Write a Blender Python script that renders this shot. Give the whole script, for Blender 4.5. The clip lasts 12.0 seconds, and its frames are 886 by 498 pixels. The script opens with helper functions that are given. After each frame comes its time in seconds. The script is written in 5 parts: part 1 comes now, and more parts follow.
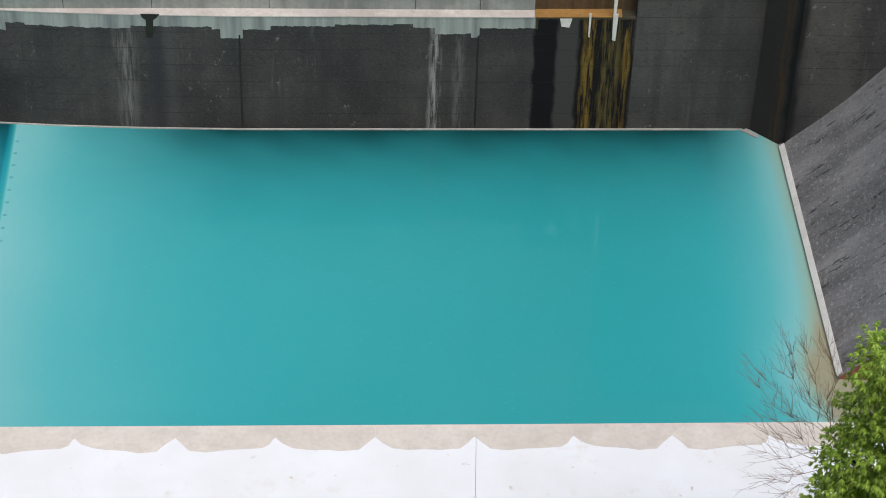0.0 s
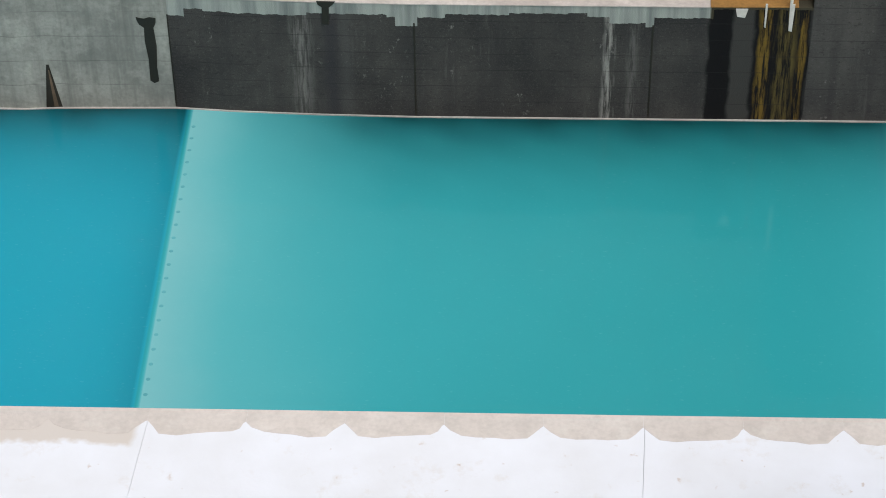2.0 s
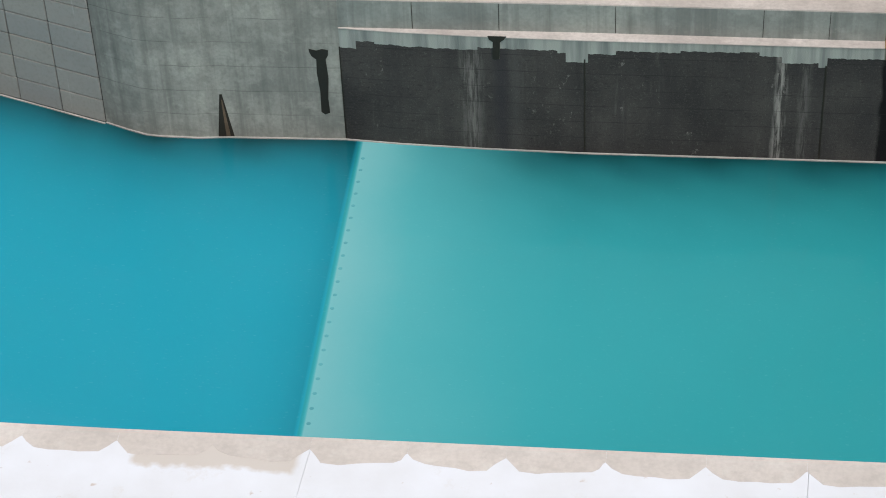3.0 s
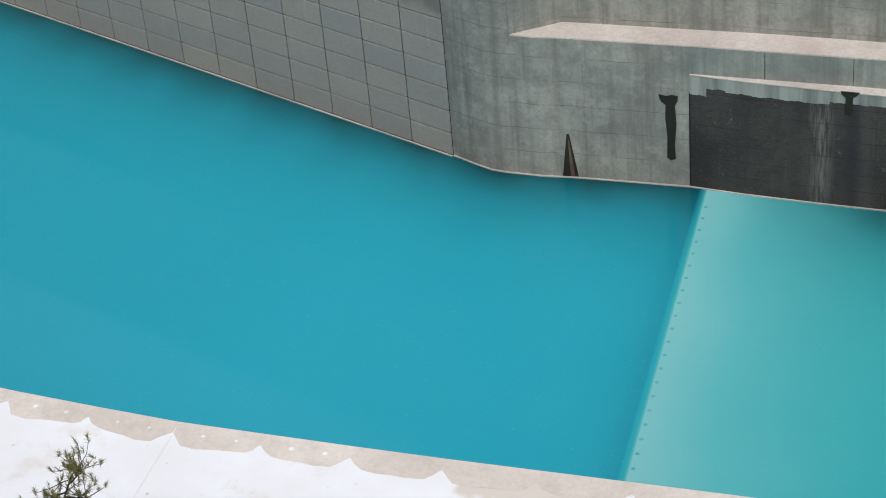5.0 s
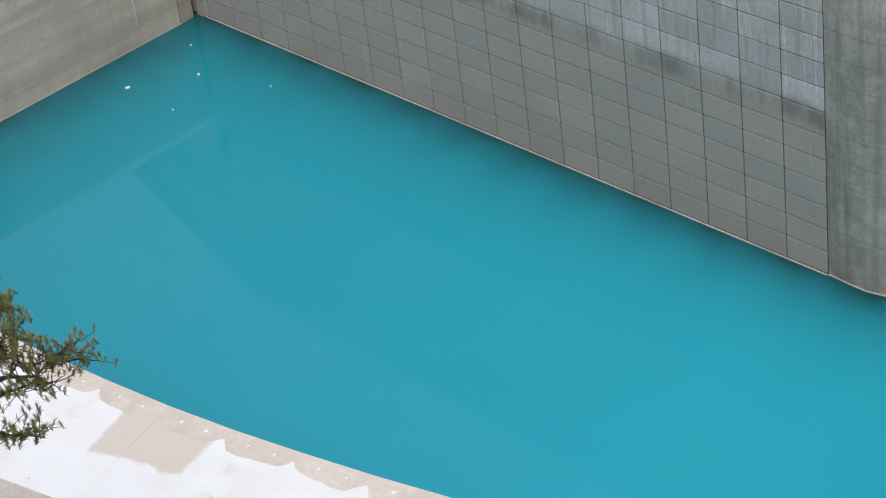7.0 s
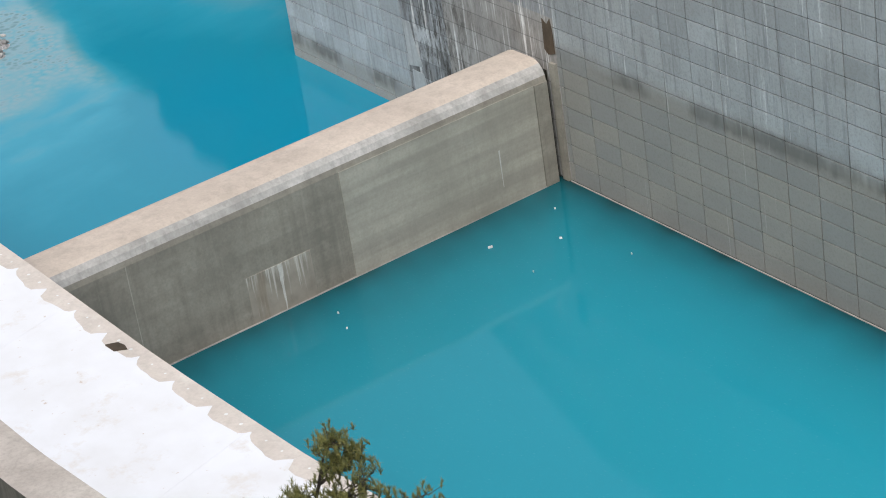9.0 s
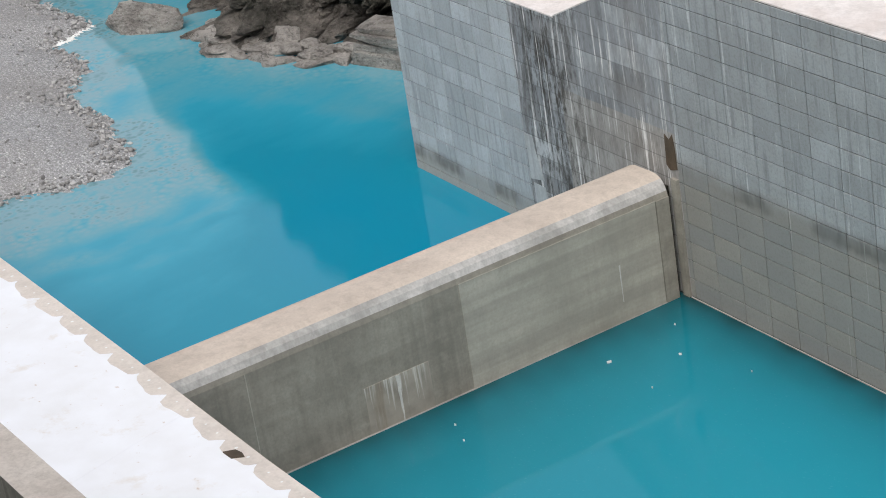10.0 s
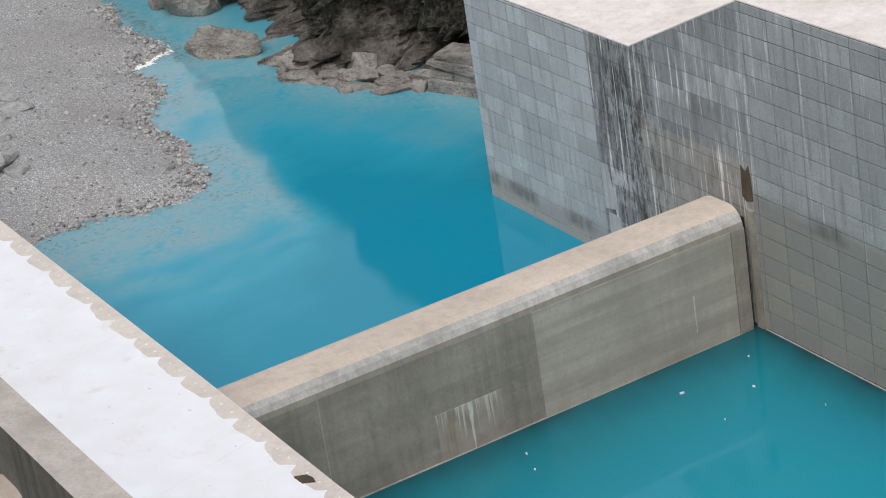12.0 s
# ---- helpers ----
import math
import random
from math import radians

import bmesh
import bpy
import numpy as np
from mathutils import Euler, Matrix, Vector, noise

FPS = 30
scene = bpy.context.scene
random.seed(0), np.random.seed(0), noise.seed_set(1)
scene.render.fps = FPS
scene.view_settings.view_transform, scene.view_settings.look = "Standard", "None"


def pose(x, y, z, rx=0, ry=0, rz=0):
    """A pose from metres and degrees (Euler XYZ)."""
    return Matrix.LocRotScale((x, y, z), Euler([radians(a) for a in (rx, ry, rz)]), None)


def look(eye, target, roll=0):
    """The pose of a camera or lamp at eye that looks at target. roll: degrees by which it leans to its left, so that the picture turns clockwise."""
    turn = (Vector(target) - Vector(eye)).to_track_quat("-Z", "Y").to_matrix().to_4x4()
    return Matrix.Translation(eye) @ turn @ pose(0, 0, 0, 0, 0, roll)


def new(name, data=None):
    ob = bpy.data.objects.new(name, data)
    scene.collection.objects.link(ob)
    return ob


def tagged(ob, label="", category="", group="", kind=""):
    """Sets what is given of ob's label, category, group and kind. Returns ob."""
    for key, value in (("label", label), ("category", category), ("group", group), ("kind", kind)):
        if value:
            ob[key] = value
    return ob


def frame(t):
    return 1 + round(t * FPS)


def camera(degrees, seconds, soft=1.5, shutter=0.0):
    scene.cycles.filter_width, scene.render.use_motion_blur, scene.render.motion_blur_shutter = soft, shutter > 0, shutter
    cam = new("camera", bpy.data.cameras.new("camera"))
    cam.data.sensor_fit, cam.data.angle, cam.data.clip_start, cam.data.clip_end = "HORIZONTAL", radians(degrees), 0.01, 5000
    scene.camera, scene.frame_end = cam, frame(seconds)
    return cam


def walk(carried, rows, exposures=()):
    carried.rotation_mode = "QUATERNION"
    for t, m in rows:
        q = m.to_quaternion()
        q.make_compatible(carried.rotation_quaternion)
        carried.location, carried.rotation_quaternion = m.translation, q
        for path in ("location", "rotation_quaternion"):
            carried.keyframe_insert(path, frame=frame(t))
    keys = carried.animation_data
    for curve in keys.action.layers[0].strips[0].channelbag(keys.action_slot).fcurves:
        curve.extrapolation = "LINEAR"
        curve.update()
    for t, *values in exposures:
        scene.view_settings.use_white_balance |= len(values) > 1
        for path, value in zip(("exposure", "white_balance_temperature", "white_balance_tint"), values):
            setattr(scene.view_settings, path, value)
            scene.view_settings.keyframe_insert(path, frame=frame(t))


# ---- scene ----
cam = camera(22.1, 12.0, soft=1.0)
EYE = (0.0, 0.0, 43.0)
# seconds and the turn of the camera; it stands still on the bank and pans
ROWS = [
    (0, 50.69, -1.47, 1.20),
    (0.5, 50.67, -1.09, 1.50),
    (0.8, 50.69, -0.84, 2.05),
    (1, 50.61, -0.71, 2.66),
    (1.5, 50.40, -0.27, 3.76),
    (2, 50.38, 0.63, 5.06),
    (2.5, 50.92, 1.46, 7.10),
    (3, 51.37, 2.21, 9.17),
    (3.2, 51.43, 2.50, 9.96),
    (4.8, 52.65, 3.98, 17.23),
    (5, 52.97, 4.37, 18.29),
    (5.5, 53.55, 5.21, 20.94),
    (6, 54.12, 5.74, 23.13),
    (6.5, 55.27, 6.11, 25.47),
    (6.6, 55.70, 6.19, 26.05),
    (7, 56.57, 6.36, 28.33),
    (7.2, 56.98, 6.58, 29.35),
    (8.8, 61.47, 7.70, 36.89),
    (9, 61.97, 7.96, 37.89),
    (9.5, 63.66, 8.20, 39.91),
    (10, 65.27, 8.36, 41.09),
    (10.5, 65.68, 8.67, 41.75),
    (11, 65.99, 8.95, 42.66),
    (11.5, 66.14, 8.60, 42.99),
    (12, 66.27, 8.38, 43.15),
]
walk(cam, [(t, pose(*EYE, a, b, c)) for t, a, b, c in ROWS], exposures=[(0, 0.42), (5, 0.36), (7, 0.40), (9, 0.42), (10, 0.34), (12, 0.24)])

# ---- daylight: a bright overcast sky ----
SUN_EL, SUN_AZ = 54.0, 152.0          # degrees; azimuth from +y towards +x
world = bpy.data.worlds.new("overcast_sky")
scene.world = world
world.use_nodes = True
wn, wl = world.node_tree.nodes, world.node_tree.links
sky = wn.new("ShaderNodeTexSky")
sky.sky_type = "NISHITA"
sky.sun_disc = False
sky.sun_elevation, sky.sun_rotation = radians(SUN_EL), radians(SUN_AZ)
sky.air_density, sky.dust_density = 1.0, 3.0
grey = wn.new("ShaderNodeHueSaturation")
grey.inputs["Saturation"].default_value = 0.40
wl.new(sky.outputs[0], grey.inputs["Color"])
wl.new(grey.outputs[0], wn["Background"].inputs["Color"])
wn["Background"].inputs["Strength"].default_value = 0.15
sun = new("sun", bpy.data.lights.new("sun", "SUN"))
sun.data.energy, sun.data.angle, sun.data.color = 1.25, radians(50), (1.0, 0.97, 0.92)
az, el = radians(SUN_AZ), radians(SUN_EL)
sun.matrix_world = look((0, 0, 90), (-math.sin(az) * math.cos(el), -math.cos(az) * math.cos(el), 90 - math.sin(el)))


# ---- materials ----
class Mat:
    """A small wrapper round a node material; all patterns are in world metres."""

    def __init__(self, name, rough=0.85, spec=0.3):
        self.m = bpy.data.materials.new(name)
        self.m.use_nodes = True
        self.t = self.m.node_tree
        self.b = self.t.nodes["Principled BSDF"]
        self.b.inputs["Roughness"].default_value = rough
        self.b.inputs["Specular IOR Level"].default_value = spec
        self.pos = self.t.nodes.new("ShaderNodeNewGeometry").outputs["Position"]

    def node(self, kind, **values):
        n = self.t.nodes.new(kind)
        for k, v in values.items():
            n.inputs[k].default_value = v
        return n

    def link(self, a, b):
        self.t.links.new(a, b)

    def noise(self, scale, detail=4.0, stretch=(1, 1, 1), rough=0.55, shift=(0, 0, 0)):
        mp = self.node("ShaderNodeMapping")
        mp.inputs["Scale"].default_value = stretch
        mp.inputs["Location"].default_value = shift
        self.link(self.pos, mp.inputs["Vector"])
        n = self.node("ShaderNodeTexNoise", Scale=scale, Detail=detail, Roughness=rough)
        self.link(mp.outputs[0], n.inputs["Vector"])
        return n.outputs["Fac"]

    def ramp(self, fac, stops):
        r = self.t.nodes.new("ShaderNodeValToRGB")
        els = r.color_ramp.elements
        while len(els) < len(stops):
            els.new(0.5)
        for e, (p, c) in zip(els, stops):
            e.position = p
            e.color = (*c, 1) if isinstance(c, tuple) else (c, c, c, 1)
        self.link(fac, r.inputs["Fac"])
        return r.outputs["Color"]

    def mix(self, fac, a, b, mode="MIX"):
        m = self.t.nodes.new("ShaderNodeMix")
        m.data_type, m.blend_type = "RGBA", mode
        for sock, v in ((m.inputs["Factor"], fac), (m.inputs["A"], a), (m.inputs["B"], b)):
            if isinstance(v, (int, float)):
                sock.default_value = v
            elif isinstance(v, tuple):
                sock.default_value = (*v, 1)
            else:
                self.link(v, sock)
        return m.outputs["Result"]

    def math(self, op, a, b=0.0):
        m = self.t.nodes.new("ShaderNodeMath")
        m.operation = op
        for sock, v in ((m.inputs[0], a), (m.inputs[1], b)):
            if isinstance(v, (int, float)):
                sock.default_value = v
            else:
                self.link(v, sock)
        return m.outputs[0]

    def axis(self, k):
        s = self.t.nodes.new("ShaderNodeSeparateXYZ")
        self.link(self.pos, s.inputs[0])
        return s.outputs[k]

    def random(self):
        return self.t.nodes.new("ShaderNodeObjectInfo").outputs["Random"]

    def colour(self, c):
        if isinstance(c, tuple):
            self.b.inputs["Base Color"].default_value = (*c, 1)
        else:
            self.link(c, self.b.inputs["Base Color"])
        return self

    def bump(self, fac, strength, distance):
        n = self.node("ShaderNodeBump", Strength=strength, Distance=distance)
        self.link(fac, n.inputs["Height"])
        self.link(n.outputs[0], self.b.inputs["Normal"])
        return self


def band_mask(m, v, a, b, soft):
    """1 between a and b of the value v, fading over soft."""
    up = m.math("DIVIDE", m.math("SUBTRACT", v, a - soft / 2), soft)
    dn = m.math("DIVIDE", m.math("SUBTRACT", b + soft / 2, v), soft)
    r = m.math("MINIMUM", up, dn)
    n = m.t.nodes.new("ShaderNodeClamp")
    m.link(r, n.inputs["Value"])
    return n.outputs[0]


def concrete(name, light, dark, streak=0.5, stain=0.4, rough=0.88, tone=0.0, lift=0.0, mottle=0.25, bands=0.0):
    """Weathered concrete: cloudy tone, rain streaks that run down, fine grain; tone: how far pieces differ."""
    m = Mat(name, rough)
    c = m.mix(m.ramp(m.noise(0.35, 5), [(0.35, 0.0), (0.68, 1.0)]), light, dark)
    run = m.ramp(m.noise(1.0, 4, (2.6, 2.6, 0.10), 0.6), [(0.45, 0.0), (0.72, 1.0)])
    c = m.mix(m.math("MULTIPLY", run, streak), c, tuple(v * 0.45 for v in dark))
    pale = m.ramp(m.noise(1.0, 4, (3.4, 3.4, 0.13), 0.6, (7, 3, 1)), [(0.60, 0.0), (0.80, 1.0)])
    c = m.mix(m.math("MULTIPLY", pale, streak * 0.7), c, tuple(min(0.75, v * 1.5) for v in light))
    c = m.mix(m.math("MULTIPLY", m.ramp(m.noise(9.0, 5), [(0.4, 0.0), (0.75, 1.0)]), stain), c, tuple(v * 0.7 for v in dark))
    blot = m.ramp(m.noise(1.9, 6, (1, 1, 0.8), 0.68, (4, 1, 6)), [(0.46, 0.0), (0.62, 1.0)])
    c = m.mix(m.math("MULTIPLY", blot, mottle), c, tuple(v * 0.62 for v in dark))
    fade = m.ramp(m.noise(1.3, 6, (1, 1, 1.2), 0.7, (9, 8, 2)), [(0.54, 0.0), (0.68, 1.0)])
    c = m.mix(m.math("MULTIPLY", fade, mottle), c, tuple(min(0.8, v * 1.25) for v in light))
    if bands:
        cast = m.ramp(m.noise(1.0, 3, (0.07, 0.07, 1.5), 0.6, (1, 2, 3)), [(0.40, 0.0), (0.62, 1.0)])
        c = m.mix(m.math("MULTIPLY", cast, bands), c, tuple(v * 0.6 for v in dark))
    if tone:
        c = m.mix(m.math("MULTIPLY", m.random(), tone), c, tuple(v * 0.6 for v in dark))
    if lift:
        sway = m.math("MULTIPLY", m.math("SUBTRACT", m.noise(0.45, 3), 0.5), 0.22)
        w = m.math("FRACT", m.math("DIVIDE", m.math("ADD", m.axis(2), sway), lift))
        broken = m.ramp(m.noise(0.8, 4, (1, 1, 2.5)), [(0.38, 0.15), (0.56, 1.0)])
        line = m.math("MULTIPLY", m.ramp(w, [(0.0, 1.0), (0.040, 0.0)]), broken)
        c = m.mix(m.math("MULTIPLY", line, 0.7), c, tuple(v * 0.4 for v in dark))
    m.colour(c)
    return m.bump(m.noise(30.0, 5), 0.35, 0.02).m



def panel_material(name, low, high, mark):
    """Precast panels: warm grey near the water, bluish and rain-streaked above the flood mark."""
    m = Mat(name, 0.85)
    z = m.axis(2)
    zn = m.math("ADD", z, m.math("MULTIPLY", m.math("SUBTRACT", m.noise(0.8, 4), 0.5), 0.5))
    up = m.ramp(m.math("SUBTRACT", zn, mark - 0.4), [(0.0, 0.0), (0.8, 1.0)])
    c = m.mix(up, low, high)
    c = m.mix(m.math("MULTIPLY", m.ramp(m.noise(0.5, 5), [(0.35, 0.0), (0.7, 1.0)]), 0.4), c, tuple(v * 0.72 for v in low))
    c = m.mix(m.math("MULTIPLY", m.random(), 0.52), c, tuple(v * 0.52 for v in high))
    run = m.ramp(m.noise(1.0, 6, (3.4, 3.4, 0.30), 0.72), [(0.52, 0.0), (0.64, 1.0)])
    c = m.mix(m.math("MULTIPLY", m.math("MULTIPLY", run, up), 0.6), c, tuple(v * 0.48 for v in high))
    pale = m.ramp(m.noise(1.0, 6, (4.2, 4.2, 0.20), 0.7, (7, 3, 1)), [(0.60, 0.0), (0.68, 1.0)])
    c = m.mix(m.math("MULTIPLY", m.math("MULTIPLY", pale, up), 0.65), c, (0.66, 0.69, 0.70))
    # dirt in the row of panels below the flood mark
    zd = m.math("ADD", z, m.math("MULTIPLY", m.math("SUBTRACT", m.noise(2.5, 4), 0.5), 0.45))
    dirt = m.math("MULTIPLY", band_mask(m, zd, mark - 0.62, mark + 0.05, 0.35), m.ramp(m.noise(0.42, 4, (1, 1, 0.3), 0.6, (2, 9, 0)), [(0.42, 0.0), (0.56, 1.0)]))
    c = m.mix(m.math("MULTIPLY", dirt, 0.7), c, (0.11, 0.11, 0.105))
    seep = m.ramp(m.noise(1.0, 5, (5.5, 5.5, 0.10), 0.6, (11, 4, 3)), [(0.66, 0.0), (0.74, 1.0)])
    c = m.mix(m.math("MULTIPLY", seep, 0.35), c, (0.62, 0.62, 0.60))
    c = m.mix(m.math("MULTIPLY", m.ramp(m.noise(9.0, 7, rough=0.75), [(0.48, 0.0), (0.66, 1.0)]), 0.4), c, tuple(v * 0.6 for v in low))
    m.colour(c)
    return m.bump(m.noise(26.0, 5), 0.35, 0.02).m


M_PANEL = panel_material("panel_concrete", (0.305, 0.297, 0.27), (0.425, 0.455, 0.472), 6.18)
M_PANEL2 = panel_material("bluish_panel_concrete", (0.41, 0.405, 0.38), (0.54, 0.58, 0.61), 0.92)
M_JOINT = concrete("dark_joint_mortar", (0.035, 0.035, 0.032), (0.022, 0.022, 0.020), 0.0, 0.3)
M_WALL = concrete("grey_wall_concrete", (0.35, 0.355, 0.32), (0.19, 0.20, 0.185), 0.6, 0.4, lift=0.92, mottle=0.32)


def streaked_material():
    """Bare lifts of concrete, each cast of its own tone, with black wash and white lime runs."""
    m = Mat("streaked_concrete", 0.88)
    x, z = m.axis(0), m.axis(2)
    cell = m.node("ShaderNodeTexWhiteNoise")
    cell.noise_dimensions = "2D"
    comb = m.t.nodes.new("ShaderNodeCombineXYZ")
    m.link(m.math("FLOOR", m.math("DIVIDE", x, 2.3)), comb.inputs[0])
    m.link(m.math("FLOOR", m.math("DIVIDE", z, 0.88)), comb.inputs[1])
    m.link(comb.outputs[0], cell.inputs["Vector"])
    c = m.ramp(cell.outputs["Value"], [(0.0, (0.29, 0.30, 0.315)), (0.5, (0.42, 0.44, 0.46)), (1.0, (0.57, 0.59, 0.61))])
    row = m.node("ShaderNodeTexWhiteNoise")
    row.noise_dimensions = "1D"
    m.link(m.math("FLOOR", m.math("DIVIDE", z, 0.88)), row.inputs["W"])
    c = m.mix(m.math("MULTIPLY", row.outputs["Value"], 0.55), c, (0.17, 0.18, 0.19))
    low = m.math("MULTIPLY", m.math("LESS_THAN", z, 7.45), m.math("GREATER_THAN", x, -61.3))
    c = m.mix(m.math("MULTIPLY", low, 0.7), c, (0.39, 0.365, 0.335))
    c = m.mix(m.math("MULTIPLY", m.ramp(m.noise(0.6, 5), [(0.4, 0.0), (0.65, 1.0)]), 0.35), c, (0.26, 0.235, 0.21))
    black = m.ramp(m.noise(1.0, 7, (2.4, 2.4, 0.55), 0.78), [(0.45, 0.0), (0.58, 1.0)])
    east = m.ramp(m.math("DIVIDE", m.math("SUBTRACT", m.math("ABSOLUTE", m.math("SUBTRACT", x, -62.2)), 0.9), 2.2), [(0.0, 0.95), (1.0, 0.28)])
    c = m.mix(m.math("MULTIPLY", black, east), c, (0.065, 0.058, 0.05))
    fleck = m.ramp(m.noise(5.0, 6, (1, 1, 0.35), 0.7), [(0.52, 0.0), (0.64, 1.0)])
    c = m.mix(m.math("MULTIPLY", m.math("MULTIPLY", fleck, east), 0.75), c, (0.05, 0.045, 0.04))
    white = m.math("MULTIPLY", m.ramp(m.noise(1.0, 6, (5.0, 5.0, 0.13), 0.66, (7, 3, 1)), [(0.56, 0.0), (0.65, 1.0)]), m.ramp(m.noise(0.5, 4), [(0.34, 0.0), (0.52, 1.0)]))
    c = m.mix(m.math("MULTIPLY", white, 0.95), c, (0.80, 0.79, 0.77))
    w = m.math("FRACT", m.math("DIVIDE", z, 0.88))
    c = m.mix(m.math("MULTIPLY", m.ramp(w, [(0.0, 1.0), (0.07, 0.0)]), 0.6), c, (0.07, 0.068, 0.065))
    m.colour(c)
    return m.bump(m.noise(20.0, 5), 0.4, 0.02).m


M_STREAK = streaked_material()
M_PALE = concrete("pale_strip_concrete", (0.31, 0.335, 0.31), (0.19, 0.21, 0.20), 0.6, 0.35)
M_WEIR = concrete("weir_concrete", (0.35, 0.325, 0.275), (0.25, 0.23, 0.195), 0.3, 0.35, mottle=0.25, bands=0.25)
M_CREST = concrete("weir_crest_concrete", (0.60, 0.515, 0.44), (0.48, 0.41, 0.35), 0.0, 0.3)
M_BEIGE = concrete("beige_edge_concrete", (0.70, 0.635, 0.58), (0.62, 0.555, 0.50), 0.0, 0.3, tone=0.10)
M_COPING = concrete("coping_concrete", (0.60, 0.55, 0.50), (0.42, 0.37, 0.33), 0.0, 0.4)
M_TERRACE = concrete("terrace_concrete", (0.78, 0.73, 0.70), (0.62, 0.55, 0.51), 0.0, 0.3)
M_LEDGE = concrete("dull_platform_concrete", (0.60, 0.545, 0.51), (0.44, 0.39, 0.36), 0.0, 0.4)
M_WHITE = concrete("lime_crust", (0.50, 0.47, 0.44), (0.34, 0.32, 0.30), 0.0, 0.4)
M_RED = concrete("rusty_concrete", (0.30, 0.13, 0.07), (0.16, 0.07, 0.045), 0.5, 0.5)
M_RIB = concrete("ribbed_grey_concrete", (0.30, 0.29, 0.27), (0.20, 0.20, 0.19), 0.8, 0.5)
M_LIPEDGE = concrete("grey_weir_edge", (0.54, 0.52, 0.50), (0.36, 0.35, 0.33), 0.4, 0.4, mottle=0.25)


def dark_wall(name, tide, gain):
    """Concrete blackened below the tide mark, pale above it, with drips, algae and lime runs of fixed place."""
    m = Mat(name, 0.85, 0.15)
    x, z = m.axis(0), m.axis(2)
    c = m.mix(m.ramp(m.noise(0.45, 5), [(0.35, 0.0), (0.68, 1.0)]), tuple(gain * v for v in (0.072, 0.070, 0.066)), tuple(gain * v for v in (0.036, 0.036, 0.036)))
    grain = m.ramp(m.noise(13.0, 6, (1, 1, 1.8), 0.8), [(0.54, 0.0), (0.66, 1.0)])
    c = m.mix(m.math("MULTIPLY", grain, 0.5), c, (0.13, 0.127, 0.12))
    pits = m.ramp(m.noise(7.0, 6, (0.8, 0.8, 2.2), 0.75, (2, 2, 2)), [(0.55, 0.0), (0.65, 1.0)])
    c = m.mix(m.math("MULTIPLY", pits, 0.55), c, (0.016, 0.016, 0.016))
    run = m.ramp(m.noise(1.0, 4, (1.6, 1.6, 0.10)), [(0.45, 0.0), (0.7, 1.0)])
    c = m.mix(m.math("MULTIPLY", run, 0.45), c, (0.028, 0.028, 0.030))
    spot = m.math("MULTIPLY", m.ramp(m.noise(6.0, 6, (1, 1, 0.6), 0.75, (8, 1, 0)), [(0.60, 0.0), (0.66, 1.0)]), m.ramp(m.noise(0.7, 3, (1, 1, 0.5), 0.5, (5, 5, 5)), [(0.52, 0.0), (0.66, 1.0)]))
    c = m.mix(m.math("MULTIPLY", spot, 0.5), c, (0.30, 0.29, 0.275))
    pale = m.ramp(m.noise(1.0, 5, (2.3, 2.3, 0.22), 0.65, (3, 5, 2)), [(0.61, 0.0), (0.74, 1.0)])
    c = m.mix(m.math("MULTIPLY", pale, 0.28), c, (0.17, 0.165, 0.155))
    wob = m.math("MULTIPLY", m.math("SUBTRACT", m.noise(1.6, 3, (1, 1, 0.6)), 0.5), 0.35)
    xw = m.math("ADD", x, wob)
    for a, b, soft, col, k, patch in tide["runs"]:
        f = m.math("MULTIPLY", band_mask(m, xw, a, b, soft), k)
        if patch:
            f = m.math("MULTIPLY", f, m.ramp(m.noise(1.0, 6, (8.0, 8.0, 0.6), 0.7), [(0.44, 0.0), (0.56, 1.0)]))
        c = m.mix(f, c, col)
    w = m.math("FRACT", m.math("DIVIDE", m.math("ADD", z, m.math("MULTIPLY", wob, 0.16)), 0.61))
    crack = m.math("MULTIPLY", m.ramp(w, [(0.0, 1.0), (0.06, 0.0)]), m.ramp(m.noise(0.5, 3, (1, 1, 3)), [(0.40, 0.0), (0.52, 1.0)]))
    c = m.mix(m.math("MULTIPLY", crack, 0.75), c, (0.02, 0.02, 0.02))
    if tide["top"]:
        # steps placed to fit the camera's view: from x on, the height of the pale strip's lower edge
        steps = [(-14.3, 3.58), (-13.76, 3.86), (-13.1, 3.80), (-12.4, 3.78), (-9.9, 3.88), (-7.4, 3.80), (-7.14, 3.47), (-6.47, 3.80), (-5.54, 3.93), (-3.6, 3.99),
                 (-1.76, 4.02), (-1.22, 3.88), (-0.5, 3.66), (0.61, 3.52), (0.86, 3.86), (2.69, 4.20)]
        r = m.t.nodes.new("ShaderNodeValToRGB")
        r.color_ramp.interpolation = "CONSTANT"
        els = r.color_ramp.elements
        while len(els) < len(steps):
            els.new(0.99)
        for e, (sx, sz) in zip(els, steps):
            e.position, e.color = (sx + 14.3) / 22.0, (sz / 5, sz / 5, sz / 5, 1)
        m.link(m.math("DIVIDE", m.math("ADD", x, 14.3), 22.0), r.inputs["Fac"])
        ragged = m.math("MULTIPLY", m.math("SUBTRACT", m.noise(5.0, 5, (1, 1, 0.3)), 0.5), 0.14)
        bound = m.math("ADD", m.math("MULTIPLY", r.outputs["Color"], 5.0), ragged)
        above = m.math("GREATER_THAN", z, bound)
